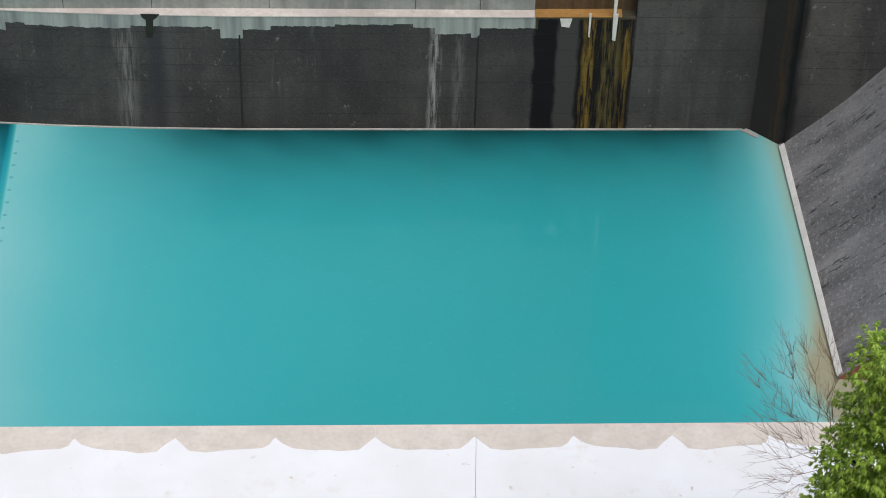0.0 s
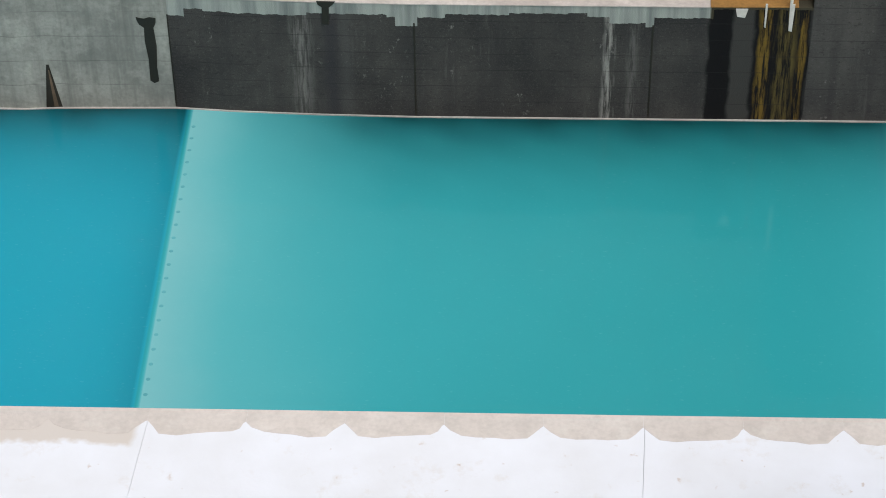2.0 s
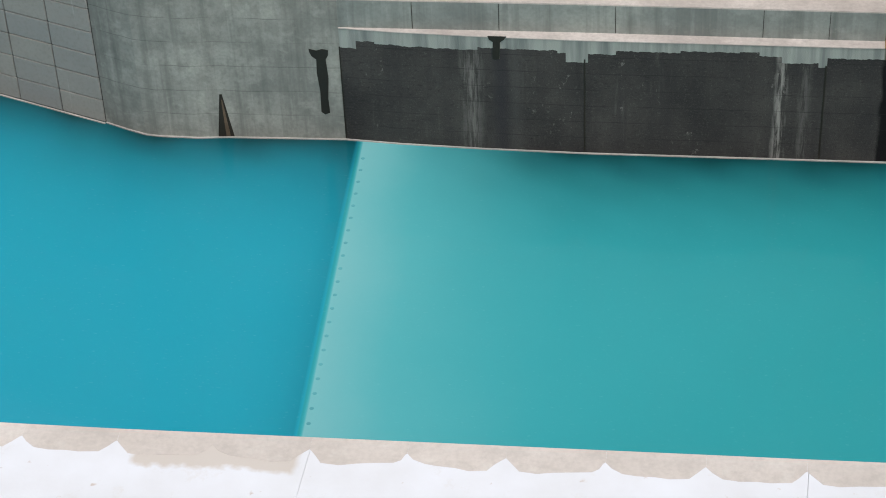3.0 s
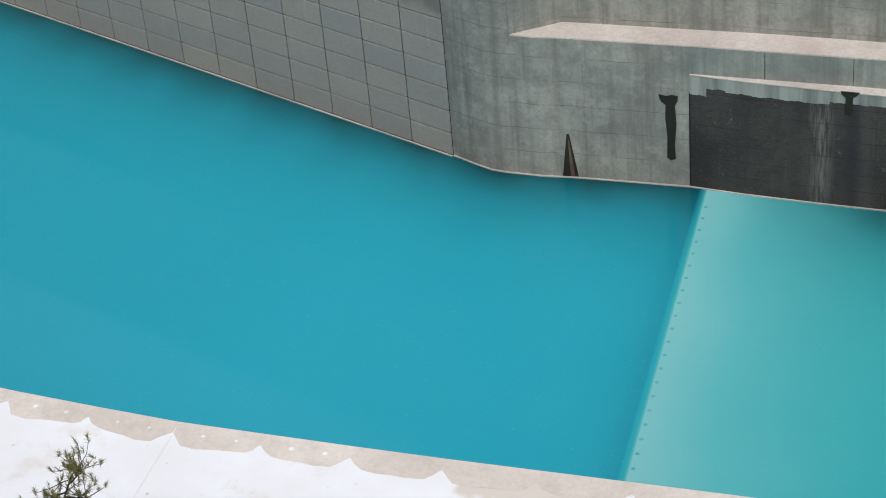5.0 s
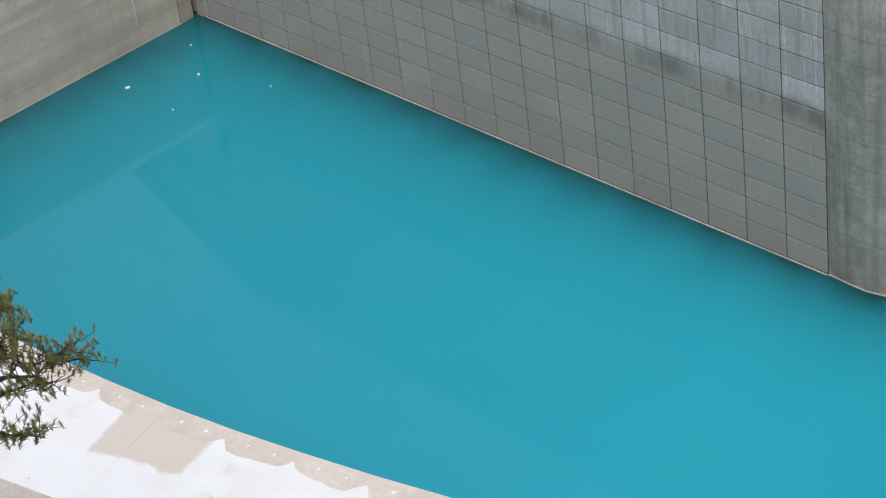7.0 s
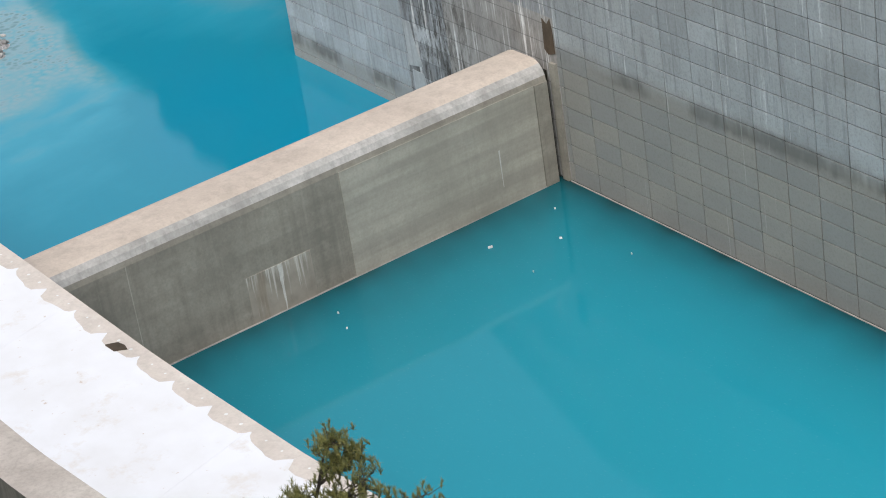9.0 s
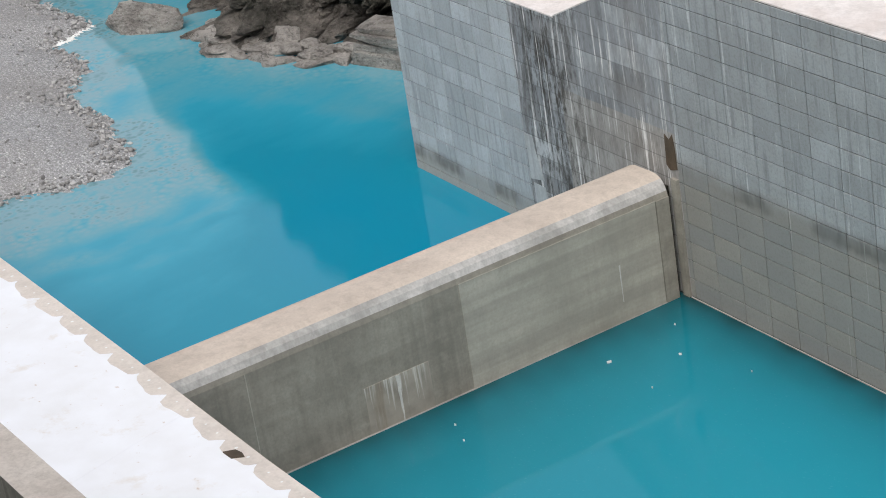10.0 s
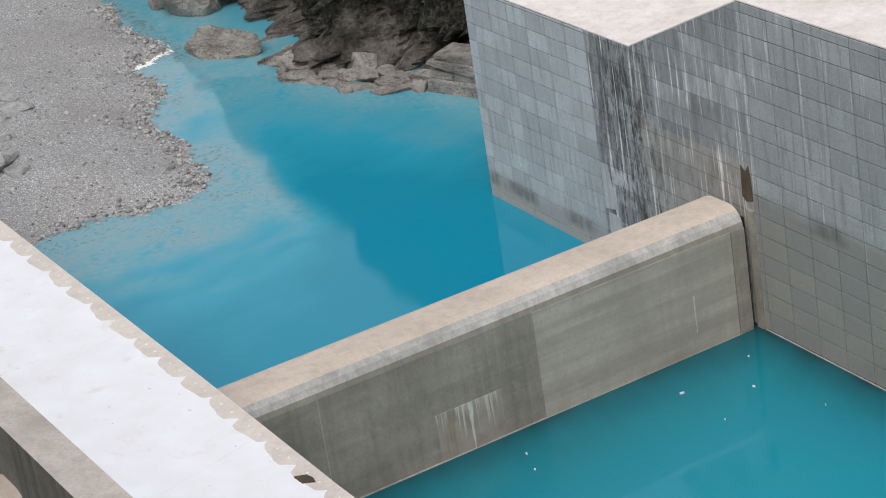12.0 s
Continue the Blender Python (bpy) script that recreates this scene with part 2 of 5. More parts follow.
        pc = m.mix(m.ramp(m.noise(1.0, 4, (3, 3, 0.25)), [(0.4, 0.0), (0.7, 1.0)]), (0.33, 0.355, 0.33), (0.16, 0.18, 0.175))
        pc = m.mix(band_mask(m, x, 2.62, 9.0, 0.06), pc, (0.05, 0.045, 0.03))
        c = m.mix(above, c, pc)
    m.colour(c)
    return m.bump(m.noise(22.0, 6, (1, 1, 1.3)), 0.6, 0.03).m


OCHRE, BLACK, LIME = (0.17, 0.11, 0.022), (0.005, 0.005, 0.006), (0.46, 0.45, 0.42)
M_DARK = dark_wall("blackened_concrete", {"top": 3.98, "runs": [
    (2.62, 5.75, 0.12, BLACK, 0.94, False), (3.35, 3.98, 0.12, (0.055, 0.055, 0.052), 0.8, False), (4.15, 4.55, 0.15, OCHRE, 0.85, True), (4.75, 5.30, 0.2, (0.11, 0.085, 0.028), 0.75, True),
    (5.40, 5.62, 0.12, OCHRE, 0.8, True), (-0.60, -0.32, 0.2, LIME, 0.5, True), (0.2, 0.42, 0.3, LIME, 0.18, True), (-10.25, -9.85, 0.5, LIME, 0.26, True),
    (-9.35, -8.9, 0.3, (0.03, 0.03, 0.035), 0.7, False), (-8.8, -8.5, 0.3, (0.08, 0.08, 0.08), 0.4, False)]}, 0.86)
M_CHUTE = dark_wall("chute_concrete", {"top": 0, "runs": [
    (9.6, 10.9, 0.4, (0.028, 0.024, 0.021), 0.8, False), (10.3, 10.5, 0.1, (0.09, 0.045, 0.02), 0.5, True), (10.6, 10.9, 0.15, BLACK, 0.7, False)]}, 1.12)
M_ALGAE = concrete("algae_stained_concrete", (0.11, 0.07, 0.032), (0.05, 0.034, 0.02), 0.9, 0.5)
# also serves the joints and the painted shade in the weir's gap
M_HOLE = concrete("wet_black_streak_and_shade", (0.030, 0.025, 0.018), (0.018, 0.016, 0.012), 0.3, 0.3, 0.5)
M_RUST = concrete("rust_streak", (0.15, 0.105, 0.07), (0.06, 0.045, 0.03), 0.3, 0.3, 0.6)
M_WEIR_NEW = concrete("newer_weir_concrete", (0.46, 0.435, 0.375), (0.36, 0.34, 0.29), 0.15, 0.3, mottle=0.15, bands=0.40)


def patch_material():
    """A repaired field whose lime has run down in thin streaks from its upper edge."""
    m = Mat("limy_patch_concrete", 0.88)
    c = m.mix(m.ramp(m.noise(1.2, 5), [(0.35, 0.0), (0.68, 1.0)]), (0.36, 0.325, 0.275), (0.26, 0.235, 0.20))
    reach = m.math("MULTIPLY", m.math("SUBTRACT", m.axis(2), 0.35), 0.55)
    run = m.math("ADD", m.noise(1.0, 5, (6.5, 6.5, 0.22), 0.65, (2, 2, 0)), m.math("MULTIPLY", reach, 0.16))
    c = m.mix(m.math("MULTIPLY", m.ramp(run, [(0.63, 0.0), (0.75, 1.0)]), 0.75), c, (0.62, 0.595, 0.55))
    rust = m.ramp(m.noise(1.0, 4, (3.0, 3.0, 0.3), 0.6, (5, 0, 1)), [(0.55, 0.0), (0.68, 1.0)])
    c = m.mix(m.math("MULTIPLY", rust, 0.4), c, (0.20, 0.15, 0.10))
    m.colour(c)
    return m.bump(m.noise(25.0, 5), 0.4, 0.02).m


def apron_material():
    """Worn dark concrete with exposed pale grit and scour marks that follow the flow."""
    m = Mat("apron_concrete", 0.85)
    c = m.mix(m.ramp(m.noise(0.5, 5), [(0.35, 0.0), (0.68, 1.0)]), (0.27, 0.26, 0.265), (0.165, 0.16, 0.165))
    band = m.ramp(m.noise(1.0, 4, (0.16, 0.62, 0.16), 0.55, (3, 2.6, 0)), [(0.50, 0.0), (0.60, 1.0)])
    c = m.mix(m.math("MULTIPLY", band, 0.55), c, (0.075, 0.072, 0.075))
    scour = m.ramp(m.noise(1.0, 5, (0.7, 4.2, 0.7), 0.65, (1, 0, 4)), [(0.585, 0.0), (0.63, 1.0)])
    c = m.mix(m.math("MULTIPLY", scour, 0.85), c, (0.035, 0.034, 0.036))
    grit = m.ramp(m.noise(8.0, 8, rough=0.85), [(0.53, 0.0), (0.61, 1.0)])
    c = m.mix(m.math("MULTIPLY", grit, 0.7), c, (0.42, 0.41, 0.40))
    pit = m.ramp(m.noise(8.0, 6, rough=0.75, shift=(4, 4, 4)), [(0.56, 0.0), (0.66, 1.0)])
    c = m.mix(m.math("MULTIPLY", pit, 0.6), c, (0.05, 0.048, 0.05))
    m.colour(c)
    return m.bump(m.noise(9.0, 7, rough=0.75), 0.8, 0.05).m


M_PATCH = patch_material()
M_RUNS = concrete("pale_washed_concrete", (0.52, 0.535, 0.54), (0.38, 0.39, 0.39), 0.6, 0.3)
M_APRON = apron_material()
M_STRIP = concrete("white_lime_strip", (0.86, 0.84, 0.80), (0.70, 0.67, 0.63), 0.0, 0.3)
M_SEEP = concrete("orange_seep_crust", (0.42, 0.22, 0.06), (0.22, 0.12, 0.04), 0.3, 0.4)
M_LIME = concrete("white_lime_run", (0.70, 0.68, 0.64), (0.50, 0.49, 0.46), 0.2, 0.4)
M_FOAM = concrete("white_foam_plastic", (0.85, 0.85, 0.83), (0.7, 0.7, 0.68), 0.0, 0.1)


def gravel_material():
    m = Mat("grey_gravel", 0.95, 0.2)
    v = m.node("ShaderNodeTexVoronoi", Scale=12.0)
    m.link(m.pos, v.inputs["Vector"])
    one = m.t.nodes.new("ShaderNodeSeparateColor")
    m.link(v.outputs["Color"], one.inputs[0])
    c = m.ramp(one.outputs[0], [(0.0, (0.25, 0.25, 0.255)), (0.55, (0.40, 0.40, 0.405)), (0.92, (0.50, 0.50, 0.50)), (1.0, (0.76, 0.75, 0.74))])
    c = m.mix(m.math("MULTIPLY", m.ramp(v.outputs["Distance"], [(0.3, 0.0), (0.75, 1.0)]), 0.6), c, (0.15, 0.145, 0.14))
    c = m.mix(m.math("MULTIPLY", m.ramp(m.noise(0.14, 4), [(0.4, 0.0), (0.65, 1.0)]), 0.35), c, (0.24, 0.225, 0.21))
    m.colour(c)
    return m.bump(m.noise(6.0, 6), 0.8, 0.08).m


def rock_material(name, a, b, moss):
    m = Mat(name, 0.9, 0.3)
    c = m.mix(m.ramp(m.noise(0.5, 7, (1, 1, 1.8), 0.65), [(0.35, 0.0), (0.65, 1.0)]), a, b)
    c = m.mix(m.math("MULTIPLY", m.ramp(m.noise(2.2, 8, (1, 1, 2.4), 0.78), [(0.50, 0.0), (0.62, 1.0)]), 0.6), c, tuple(v * 0.30 for v in b))
    c = m.mix(m.math("MULTIPLY", m.ramp(m.noise(4.5, 7, (1, 1, 1.6), 0.75, (3, 3, 3)), [(0.55, 0.0), (0.66, 1.0)]), 0.5), c, tuple(min(0.7, v * 1.3) for v in a))
    if moss:
        hgt = m.math("ADD", m.math("MULTIPLY", m.axis(2), 0.14), m.math("SUBTRACT", m.noise(0.45, 6), 0.52))
        c = m.mix(m.ramp(hgt, [(0.05, 0.0), (0.30, 1.0)]), c, m.ramp(m.noise(3.4, 8, rough=0.75), [(0.38, (0.010, 0.010, 0.009)), (0.50, (0.040, 0.038, 0.028)), (0.58, (0.085, 0.08, 0.066)), (0.70, (0.21, 0.195, 0.165))]))
    v = m.node("ShaderNodeTexVoronoi", Scale=0.85)
    v.feature = "DISTANCE_TO_EDGE"
    warp = m.t.nodes.new("ShaderNodeVectorMath")
    nz = m.node("ShaderNodeTexNoise", Scale=1.1, Detail=4.0)
    m.link(m.pos, nz.inputs["Vector"])
    m.link(m.pos, warp.inputs[0])
    m.link(nz.outputs["Color"], warp.inputs[1])
    m.link(warp.outputs[0], v.inputs["Vector"])
    crack = m.math("MULTIPLY", m.ramp(v.outputs["Distance"], [(0.0, 1.0), (0.035, 0.0)]), m.ramp(m.noise(0.9, 4), [(0.48, 0.0), (0.6, 1.0)]))
    c = m.mix(m.math("MULTIPLY", crack, 0.6), c, tuple(x * 0.12 for x in b))
    m.colour(c)
    return m.bump(m.noise(3.0, 8, (1, 1, 1.5), 0.7), 1.0, 0.6).m


def leaf_material(name, a, b, rough=0.5):
    m = Mat(name, rough, 0.4)
    g = m.t.nodes.new("ShaderNodeNewGeometry")
    m.colour(m.ramp(g.outputs["Random Per Island"], [(0.0, a), (1.0, b)]))
    m.b.inputs["Transmission Weight"].default_value = 0.0
    return m.m


M_GRAVEL = gravel_material()
M_CLIFF = rock_material("dark_cliff_rock", (0.31, 0.28, 0.25), (0.10, 0.088, 0.078), True)
M_ROCK = rock_material("pale_river_rock", (0.58, 0.54, 0.50), (0.29, 0.265, 0.24), False)
M_STONE = rock_material("grey_river_stone", (0.74, 0.73, 0.715), (0.52, 0.515, 0.505), False)
M_LEAF = leaf_material("fresh_green_leaf", (0.12, 0.23, 0.014), (0.36, 0.50, 0.06))
M_NEEDLE = leaf_material("pine_needle", (0.07, 0.10, 0.03), (0.30, 0.27, 0.09))
M_PEBBLE = leaf_material("pale_pebble", (0.17, 0.165, 0.16), (0.46, 0.45, 0.44), 0.9)
M_BARK = rock_material("pine_bark", (0.10, 0.085, 0.07), (0.05, 0.042, 0.035), False)
M_TWIG = concrete("bare_twig_bark", (0.32, 0.19, 0.10), (0.19, 0.115, 0.07), 0.0, 0.3)


def deck_material():
    """White dusted concrete with beige bare patches, faint trowel clouds and small rusty specks."""
    m = Mat("white_dusted_deck", 0.85, 0.3)
    c = m.mix(m.ramp(m.noise(0.5, 5), [(0.35, 0.0), (0.7, 1.0)]), (0.80, 0.81, 0.845), (0.74, 0.74, 0.755))
    bare = (0.60, 0.53, 0.46)
    wob = m.math("MULTIPLY", m.math("SUBTRACT", m.noise(0.9, 4), 0.5), 1.6)
    for x0, x1, y0, y1 in ((-33.1, -30.25, 33.9, 36.6), (-14.0, -10.35, 34.85, 35.9)):
        box = m.math("MULTIPLY", band_mask(m, m.math("ADD", m.axis(0), m.math("MULTIPLY", wob, 0.30)), x0, x1, 0.16), band_mask(m, m.math("ADD", m.axis(1), m.math("MULTIPLY", wob, 0.75)), y0, y1, 0.16))
        c = m.mix(m.math("MULTIPLY", box, 0.85), c, bare)
    c = m.mix(m.math("MULTIPLY", m.ramp(m.noise(0.8, 6, rough=0.7), [(0.56, 0.0), (0.70, 1.0)]), 0.6), c, (0.67, 0.62, 0.57))
    c = m.mix(m.math("MULTIPLY", m.ramp(m.noise(3.2, 3), [(0.70, 0.0), (0.76, 1.0)]), 0.6), c, (0.50, 0.38, 0.30))
    m.colour(c)
    return m.bump(m.noise(12.0, 5), 0.25, 0.02).m


M_DECK = deck_material()

# ---- building helpers ----
def obj(name, verts, faces, material, parent=None, smooth=False):
    me = bpy.data.meshes.new(name)
    me.from_pydata([tuple(v) for v in verts], [], faces)
    me.validate()
    bm = bmesh.new()
    bm.from_mesh(me)
    bmesh.ops.recalc_face_normals(bm, faces=bm.faces)
    bm.to_mesh(me)
    bm.free()
    if smooth:
        me.polygons.foreach_set("use_smooth", [True] * len(me.polygons))
    for mt in material if isinstance(material, (list, tuple)) else [material]:
        me.materials.append(mt)
    ob = new(name, me)
    if parent:
        ob.parent = parent
    return ob


def part(name, bm, material, parent=None, label=""):
    me = bpy.data.meshes.new(name)
    bm.to_mesh(me)
    bm.free()
    for mt in material if isinstance(material, (list, tuple)) else [material]:
        me.materials.append(mt)
    ob = new(name, me)
    if parent:
        ob.parent = parent
    return tagged(ob, label)


def prism(name, outline, offset, material, parent=None):
    """A solid from a flat outline (3D points) pushed along offset."""
    n = len(outline)
    o = Vector(offset)
    vs = [Vector(p) for p in outline] + [Vector(p) + o for p in outline]
    fs = [tuple(range(n)), tuple(range(2 * n - 1, n - 1, -1))]
    fs += [(i, (i + 1) % n, n + (i + 1) % n, n + i) for i in range(n)]
    return obj(name, vs, fs, material, parent)


def lerp_line(pts, x):
    """y at x of a line through pts that are sorted by falling x."""
    xs = [p[0] for p in pts][::-1]
    ys = [p[1] for p in pts][::-1]
    return float(np.interp(x, xs, ys))


def sheet(name, xs, ys, z, material, keep=None, smooth=True, attribute=None, shear=0.0):
    """A grid z(x, y) over xs and ys, without the cells that keep() refuses."""
    gx, gy = np.meshgrid(xs, ys)
    gx = gx + shear * (58 - gy)
    gz = z(gx, gy)
    vs = np.stack([gx.ravel(), gy.ravel(), gz.ravel()], 1)
    nx, ny = len(xs), len(ys)
    i, j = np.meshgrid(np.arange(nx - 1), np.arange(ny - 1))
    q = (j * nx + i).ravel()
    fs = np.stack([q, q + 1, q + nx + 1, q + nx], 1)
    if keep is not None:
        c = vs[fs].mean(1)
        fs = fs[keep(c[:, 0], c[:, 1])]
    used = np.unique(fs)
    back = np.full(len(vs), -1)
    back[used] = np.arange(len(used))
    me = bpy.data.meshes.new(name)
    me.from_pydata(vs[used].tolist(), [], back[fs].tolist())
    if smooth:
        me.polygons.foreach_set("use_smooth", [True] * len(me.polygons))
    me.materials.append(material)
    for key, value in attribute or ():
        at = me.attributes.new(key, "FLOAT", "POINT")
        at.data.foreach_set("value", value(vs[used][:, 0], vs[used][:, 1]).astype(np.float32))
    return new(name, me)


def seg_distance(x, y, pts):
    """Distance of the points to a broken line."""
    best = np.full(np.shape(x), 1e9)
    for (ax, ay), (bx, by) in zip(pts[:-1], pts[1:]):
        dx, dy = bx - ax, by - ay
        t = np.clip(((x - ax) * dx + (y - ay) * dy) / (dx * dx + dy * dy), 0, 1)
        best = np.minimum(best, np.hypot(x - ax - t * dx, y - ay - t * dy))
    return best


def inside(x, y, poly):
    r = np.zeros(np.shape(x), bool)
    for (ax, ay), (bx, by) in zip(poly, poly[1:] + poly[:1]):
        c = ((ay > y) != (by > y)) & (x < (bx - ax) * (y - ay) / (by - ay + 1e-12) + ax)
        r ^= c
    return r


def waves(x, y, seed, base, octaves=4):
    """Smooth noise from sums of turned sines, as an array."""
    rng = np.random.default_rng(seed)
    out = np.zeros(np.shape(x))
    amp, k = 1.0, 2 * math.pi / base
    for _ in range(octaves):
        for _ in range(3):
            a, p = rng.uniform(0, 2 * math.pi, 2)
            out += amp / 3 * np.sin(k * (math.cos(a) * x + math.sin(a) * y) + p)
        amp, k = amp * 0.5, k * 2.1
    return out


# ---- plan (metres; x against the stream, y to the far bank, pool level at z = 0) ----
PA = np.array((-41.36, 64.13))                       # a point at the foot of the panelled wall
PD = np.array((0.9556, -0.2948))                     # along it, upstream
PN = np.array((-0.2948, -0.9556))                    # out of it, over the pool
S_END, S_JOINT, S_CORNER, S_LEFT, S_TAIL = 19.91, -12.55, -20.74, -24.45, -35.35
TOP_HIGH, TOP_LOW, DECK = 14.55, 10.75, 8.0
RIVER = -0.39
WA, WD = np.array((-58.99, 49.03)), np.array((0.2657, 0.9640))   # foot of the weir and its line
WN = np.array((0.9640, -0.2657))
FAR = [(16, 59.48), (9.43, 59.12), (-6.5, 58.24), (-9.73, 58.14), (-12.43, 58.12), (-14.23, 58.17), (-18.1, 57.88),
       (-19.1, 57.74), (-20.30, 57.70), (-20.85, 57.74), (-21.5, 57.95), (-22.33, 58.26)]
EDGE = [(24, 38.0), (8.95, 37.09), (0.81, 36.62), (-9.52, 36.05), (-15.45, 35.72), (-21.5, 35.5), (-25.98, 35.64), (-29.06, 35.85),
        (-31.5, 36.10), (-34.9, 36.65), (-39.89, 37.60), (-48.42, 39.83), (-58.28, 42.77), (-75.41, 47.75), (-112, 58.4)]
INNER = [(24, 33.6), (0, 32.2), (-15, 31.4), (-26, 31.4), (-34.56, 32.12), (-43.6, 33.26), (-48.2, 34.27), (-54.8, 36.11), (-66.51, 39.40), (-112, 52.6)]
BANK = [(24, 32.0), (0, 30.6), (-15, 29.8), (-26, 29.8), (-34.56, 30.5), (-43.6, 31.65), (-48.2, 32.7), (-56.64, 35.10), (-63.24, 36.98), (-112, 51.0)]


def pw(s, z, out=0.0):
    p = PA + s * PD + out * PN
    return (p[0], p[1], z)


def far_line(x):
    return np.where(x > -22.33, np.interp(x, [p[0] for p in FAR[::-1]], [p[1] for p in FAR[::-1]]), 58.26 - 0.3085 * (x + 22.33))


def near_line(x, pts):
    return np.interp(x, [p[0] for p in pts[::-1]], [p[1] for p in pts[::-1]])


GRAVEL = [(-93.9, 59.9), (-93.35, 61.7), (-92.5, 63.7), (-91.1, 64.9), (-90.8, 66.6), (-90.7, 68.1), (-91.9, 69.9), (-94.5, 71.0), (-96.9, 72.7),
          (-100.2, 73.15), (-103.2, 75.2), (-105.3, 77.9), (-107.9, 79.4), (-110.5, 79.95), (-111.1, 83.5), (-116, 85), (-119.7, 86.1), (-123, 88.5),
          (-150, 100), (-190, 100), (-190, 20), (-96, 50)]
CLIFF = [(-75.6, 84.9), (-85.4, 84.3), (-88.3, 83.7), (-90.4, 82.6), (-93.8, 82.3), (-96.9, 82.0), (-100.6, 83.1), (-104.5, 85.8), (-106.9, 86.6), (-108.6, 84.6),
         (-114.1, 88.6), (-120.5, 88.6), (-124, 92), (-150, 108), (-200, 118)]


def gravel_height(x, y):
    d = seg_distance(x, y, GRAVEL[:19])
    s = np.where(inside(x, y, GRAVEL), d, -d)
    shoal = 1.7 * np.exp(-(((x + 86.5) / 7.5) ** 2 + ((y - 62.5 - 0.25 * (x + 86)) / 3.2) ** 2)) + 0.9 * np.exp(-(((x + 96) / 9) ** 2 + ((y - 79) / 2.6) ** 2))
    under = np.minimum(np.maximum(0.26 * s, -1.5 - 1.5 * np.clip((x + 93) / 12, 0, 1)) + shoal, -0.02 + 0.1 * np.maximum(s, -3))
    return RIVER + 0.10 * waves(x, y, 8, 1.6, 2) * np.exp(-(s / 2.0) ** 2) + np.where(s > 0, 1.7 * (1 - np.exp(-s / 6.0)), under) + 0.12 * waves(x, y, 5, 7.0) * np.clip(s + 2, 0, 3) / 3


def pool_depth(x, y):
    """Depth of the basin: a bucket upstream of the sill, a deep part below it."""
    lip = -13.79 + (58 - y) * 0.0657
    foot = 10.6 + (58 - y) * 0.057
    t = np.clip((x - lip) / (foot - lip), 0, 1)
    bowl = 0.75 + 3.5 * (1 - np.exp(-3.1 * t)) - 4.0 * np.clip((t - 0.66) / 0.34, 0, 1) ** 2.9 - 0.8 * np.exp(-((x - 10.6) / 1.8) ** 2 - ((y - 47.6) / 1.9) ** 2)
    # growth towards the weir darkens the tint in place of a dark reflection
    deep = 5.4 + 2.5 * np.clip((-24 - x) / 30, 0, 1) ** 0.8 + 2.6 * np.exp(-np.clip(lip - x, 0, 99) / 0.8)
    return np.where(x > lip, np.maximum(bowl, 0.05), deep)


def pool_wall_shade(x, y):
    """Strength of the shade painted on the water along the far wall and weir, 0 to 1."""
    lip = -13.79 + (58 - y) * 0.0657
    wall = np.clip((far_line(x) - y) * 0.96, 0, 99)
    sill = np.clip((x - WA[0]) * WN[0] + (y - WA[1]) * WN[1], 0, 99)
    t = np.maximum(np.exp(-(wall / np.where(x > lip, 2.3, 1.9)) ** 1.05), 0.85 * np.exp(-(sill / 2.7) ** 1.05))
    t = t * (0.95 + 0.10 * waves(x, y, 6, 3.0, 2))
    # shelf fades the painted shade out towards the lip and the apron
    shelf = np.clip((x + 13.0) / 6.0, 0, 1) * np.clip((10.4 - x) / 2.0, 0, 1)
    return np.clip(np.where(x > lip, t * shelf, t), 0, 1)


def cliff_top(x):
    """Height of the cliff's brow along the far bank."""
    return np.interp(x, [-190, -150, -128, -122, -119, -115.8, -112.8, -100, -88, -80, -72], [20, 20, 12, 14, 17.6, 20.8, 24, 24, 20, 17, 15]) + 0.5 * np.sin(x * 1.3) + 0.35 * np.sin(x * 3.1)


def ground_height(x, y):
    far = (y - far_line(x)) * 0.955
    near = near_line(x, BANK) - y
    bed = np.where(x > 30, 20.0, -7.0)
    hill = 6 + np.clip(far - 15, 0, 400) * 0.22 + 2.5 * waves(x, y, 2, 40) * np.clip(far - 12, 0, 20) / 20
    hill = np.minimum(hill, 120 + 8 * waves(x, y, 3, 90))
    tail = x < -76
    cl = seg_distance(x, y, CLIFF)
    behind = y > np.interp(x, [p[0] for p in CLIFF[::-1]], [p[1] for p in CLIFF[::-1]])
    hill = np.where(tail, np.where(behind & (cl > 11), cliff_top(x) - 1.5 + np.clip(cl - 11, 0, 300) * 0.22, -7), hill)
    bank = 3 + 38.4 * (np.clip(near, 0, 30) / 30) ** 1.3 + 0.22 * np.clip(near - 30, 0, 250) + 0.5 * waves(x, y, 4, 9) * np.clip(near, 0, 6) / 6 * np.clip(np.hypot(x, y) - 3, 0, 1)
    h = np.where(near > 0, bank, np.where(far > 3.2, hill, bed))
    dam = np.clip((x - 30) * 0.8, 0, 30)
    return np.where(x > 24, np.maximum(h, dam), h)


# ---- ground ----
def ground_material():
    m = Mat("forest_floor", 0.95)
    c = m.ramp(m.noise(0.25, 6), [(0.3, (0.035, 0.05, 0.025)), (0.55, (0.06, 0.075, 0.035)), (0.75, (0.12, 0.10, 0.07))])
    m.colour(c)
    return m.bump(m.noise(1.2, 6), 0.8, 0.6).m


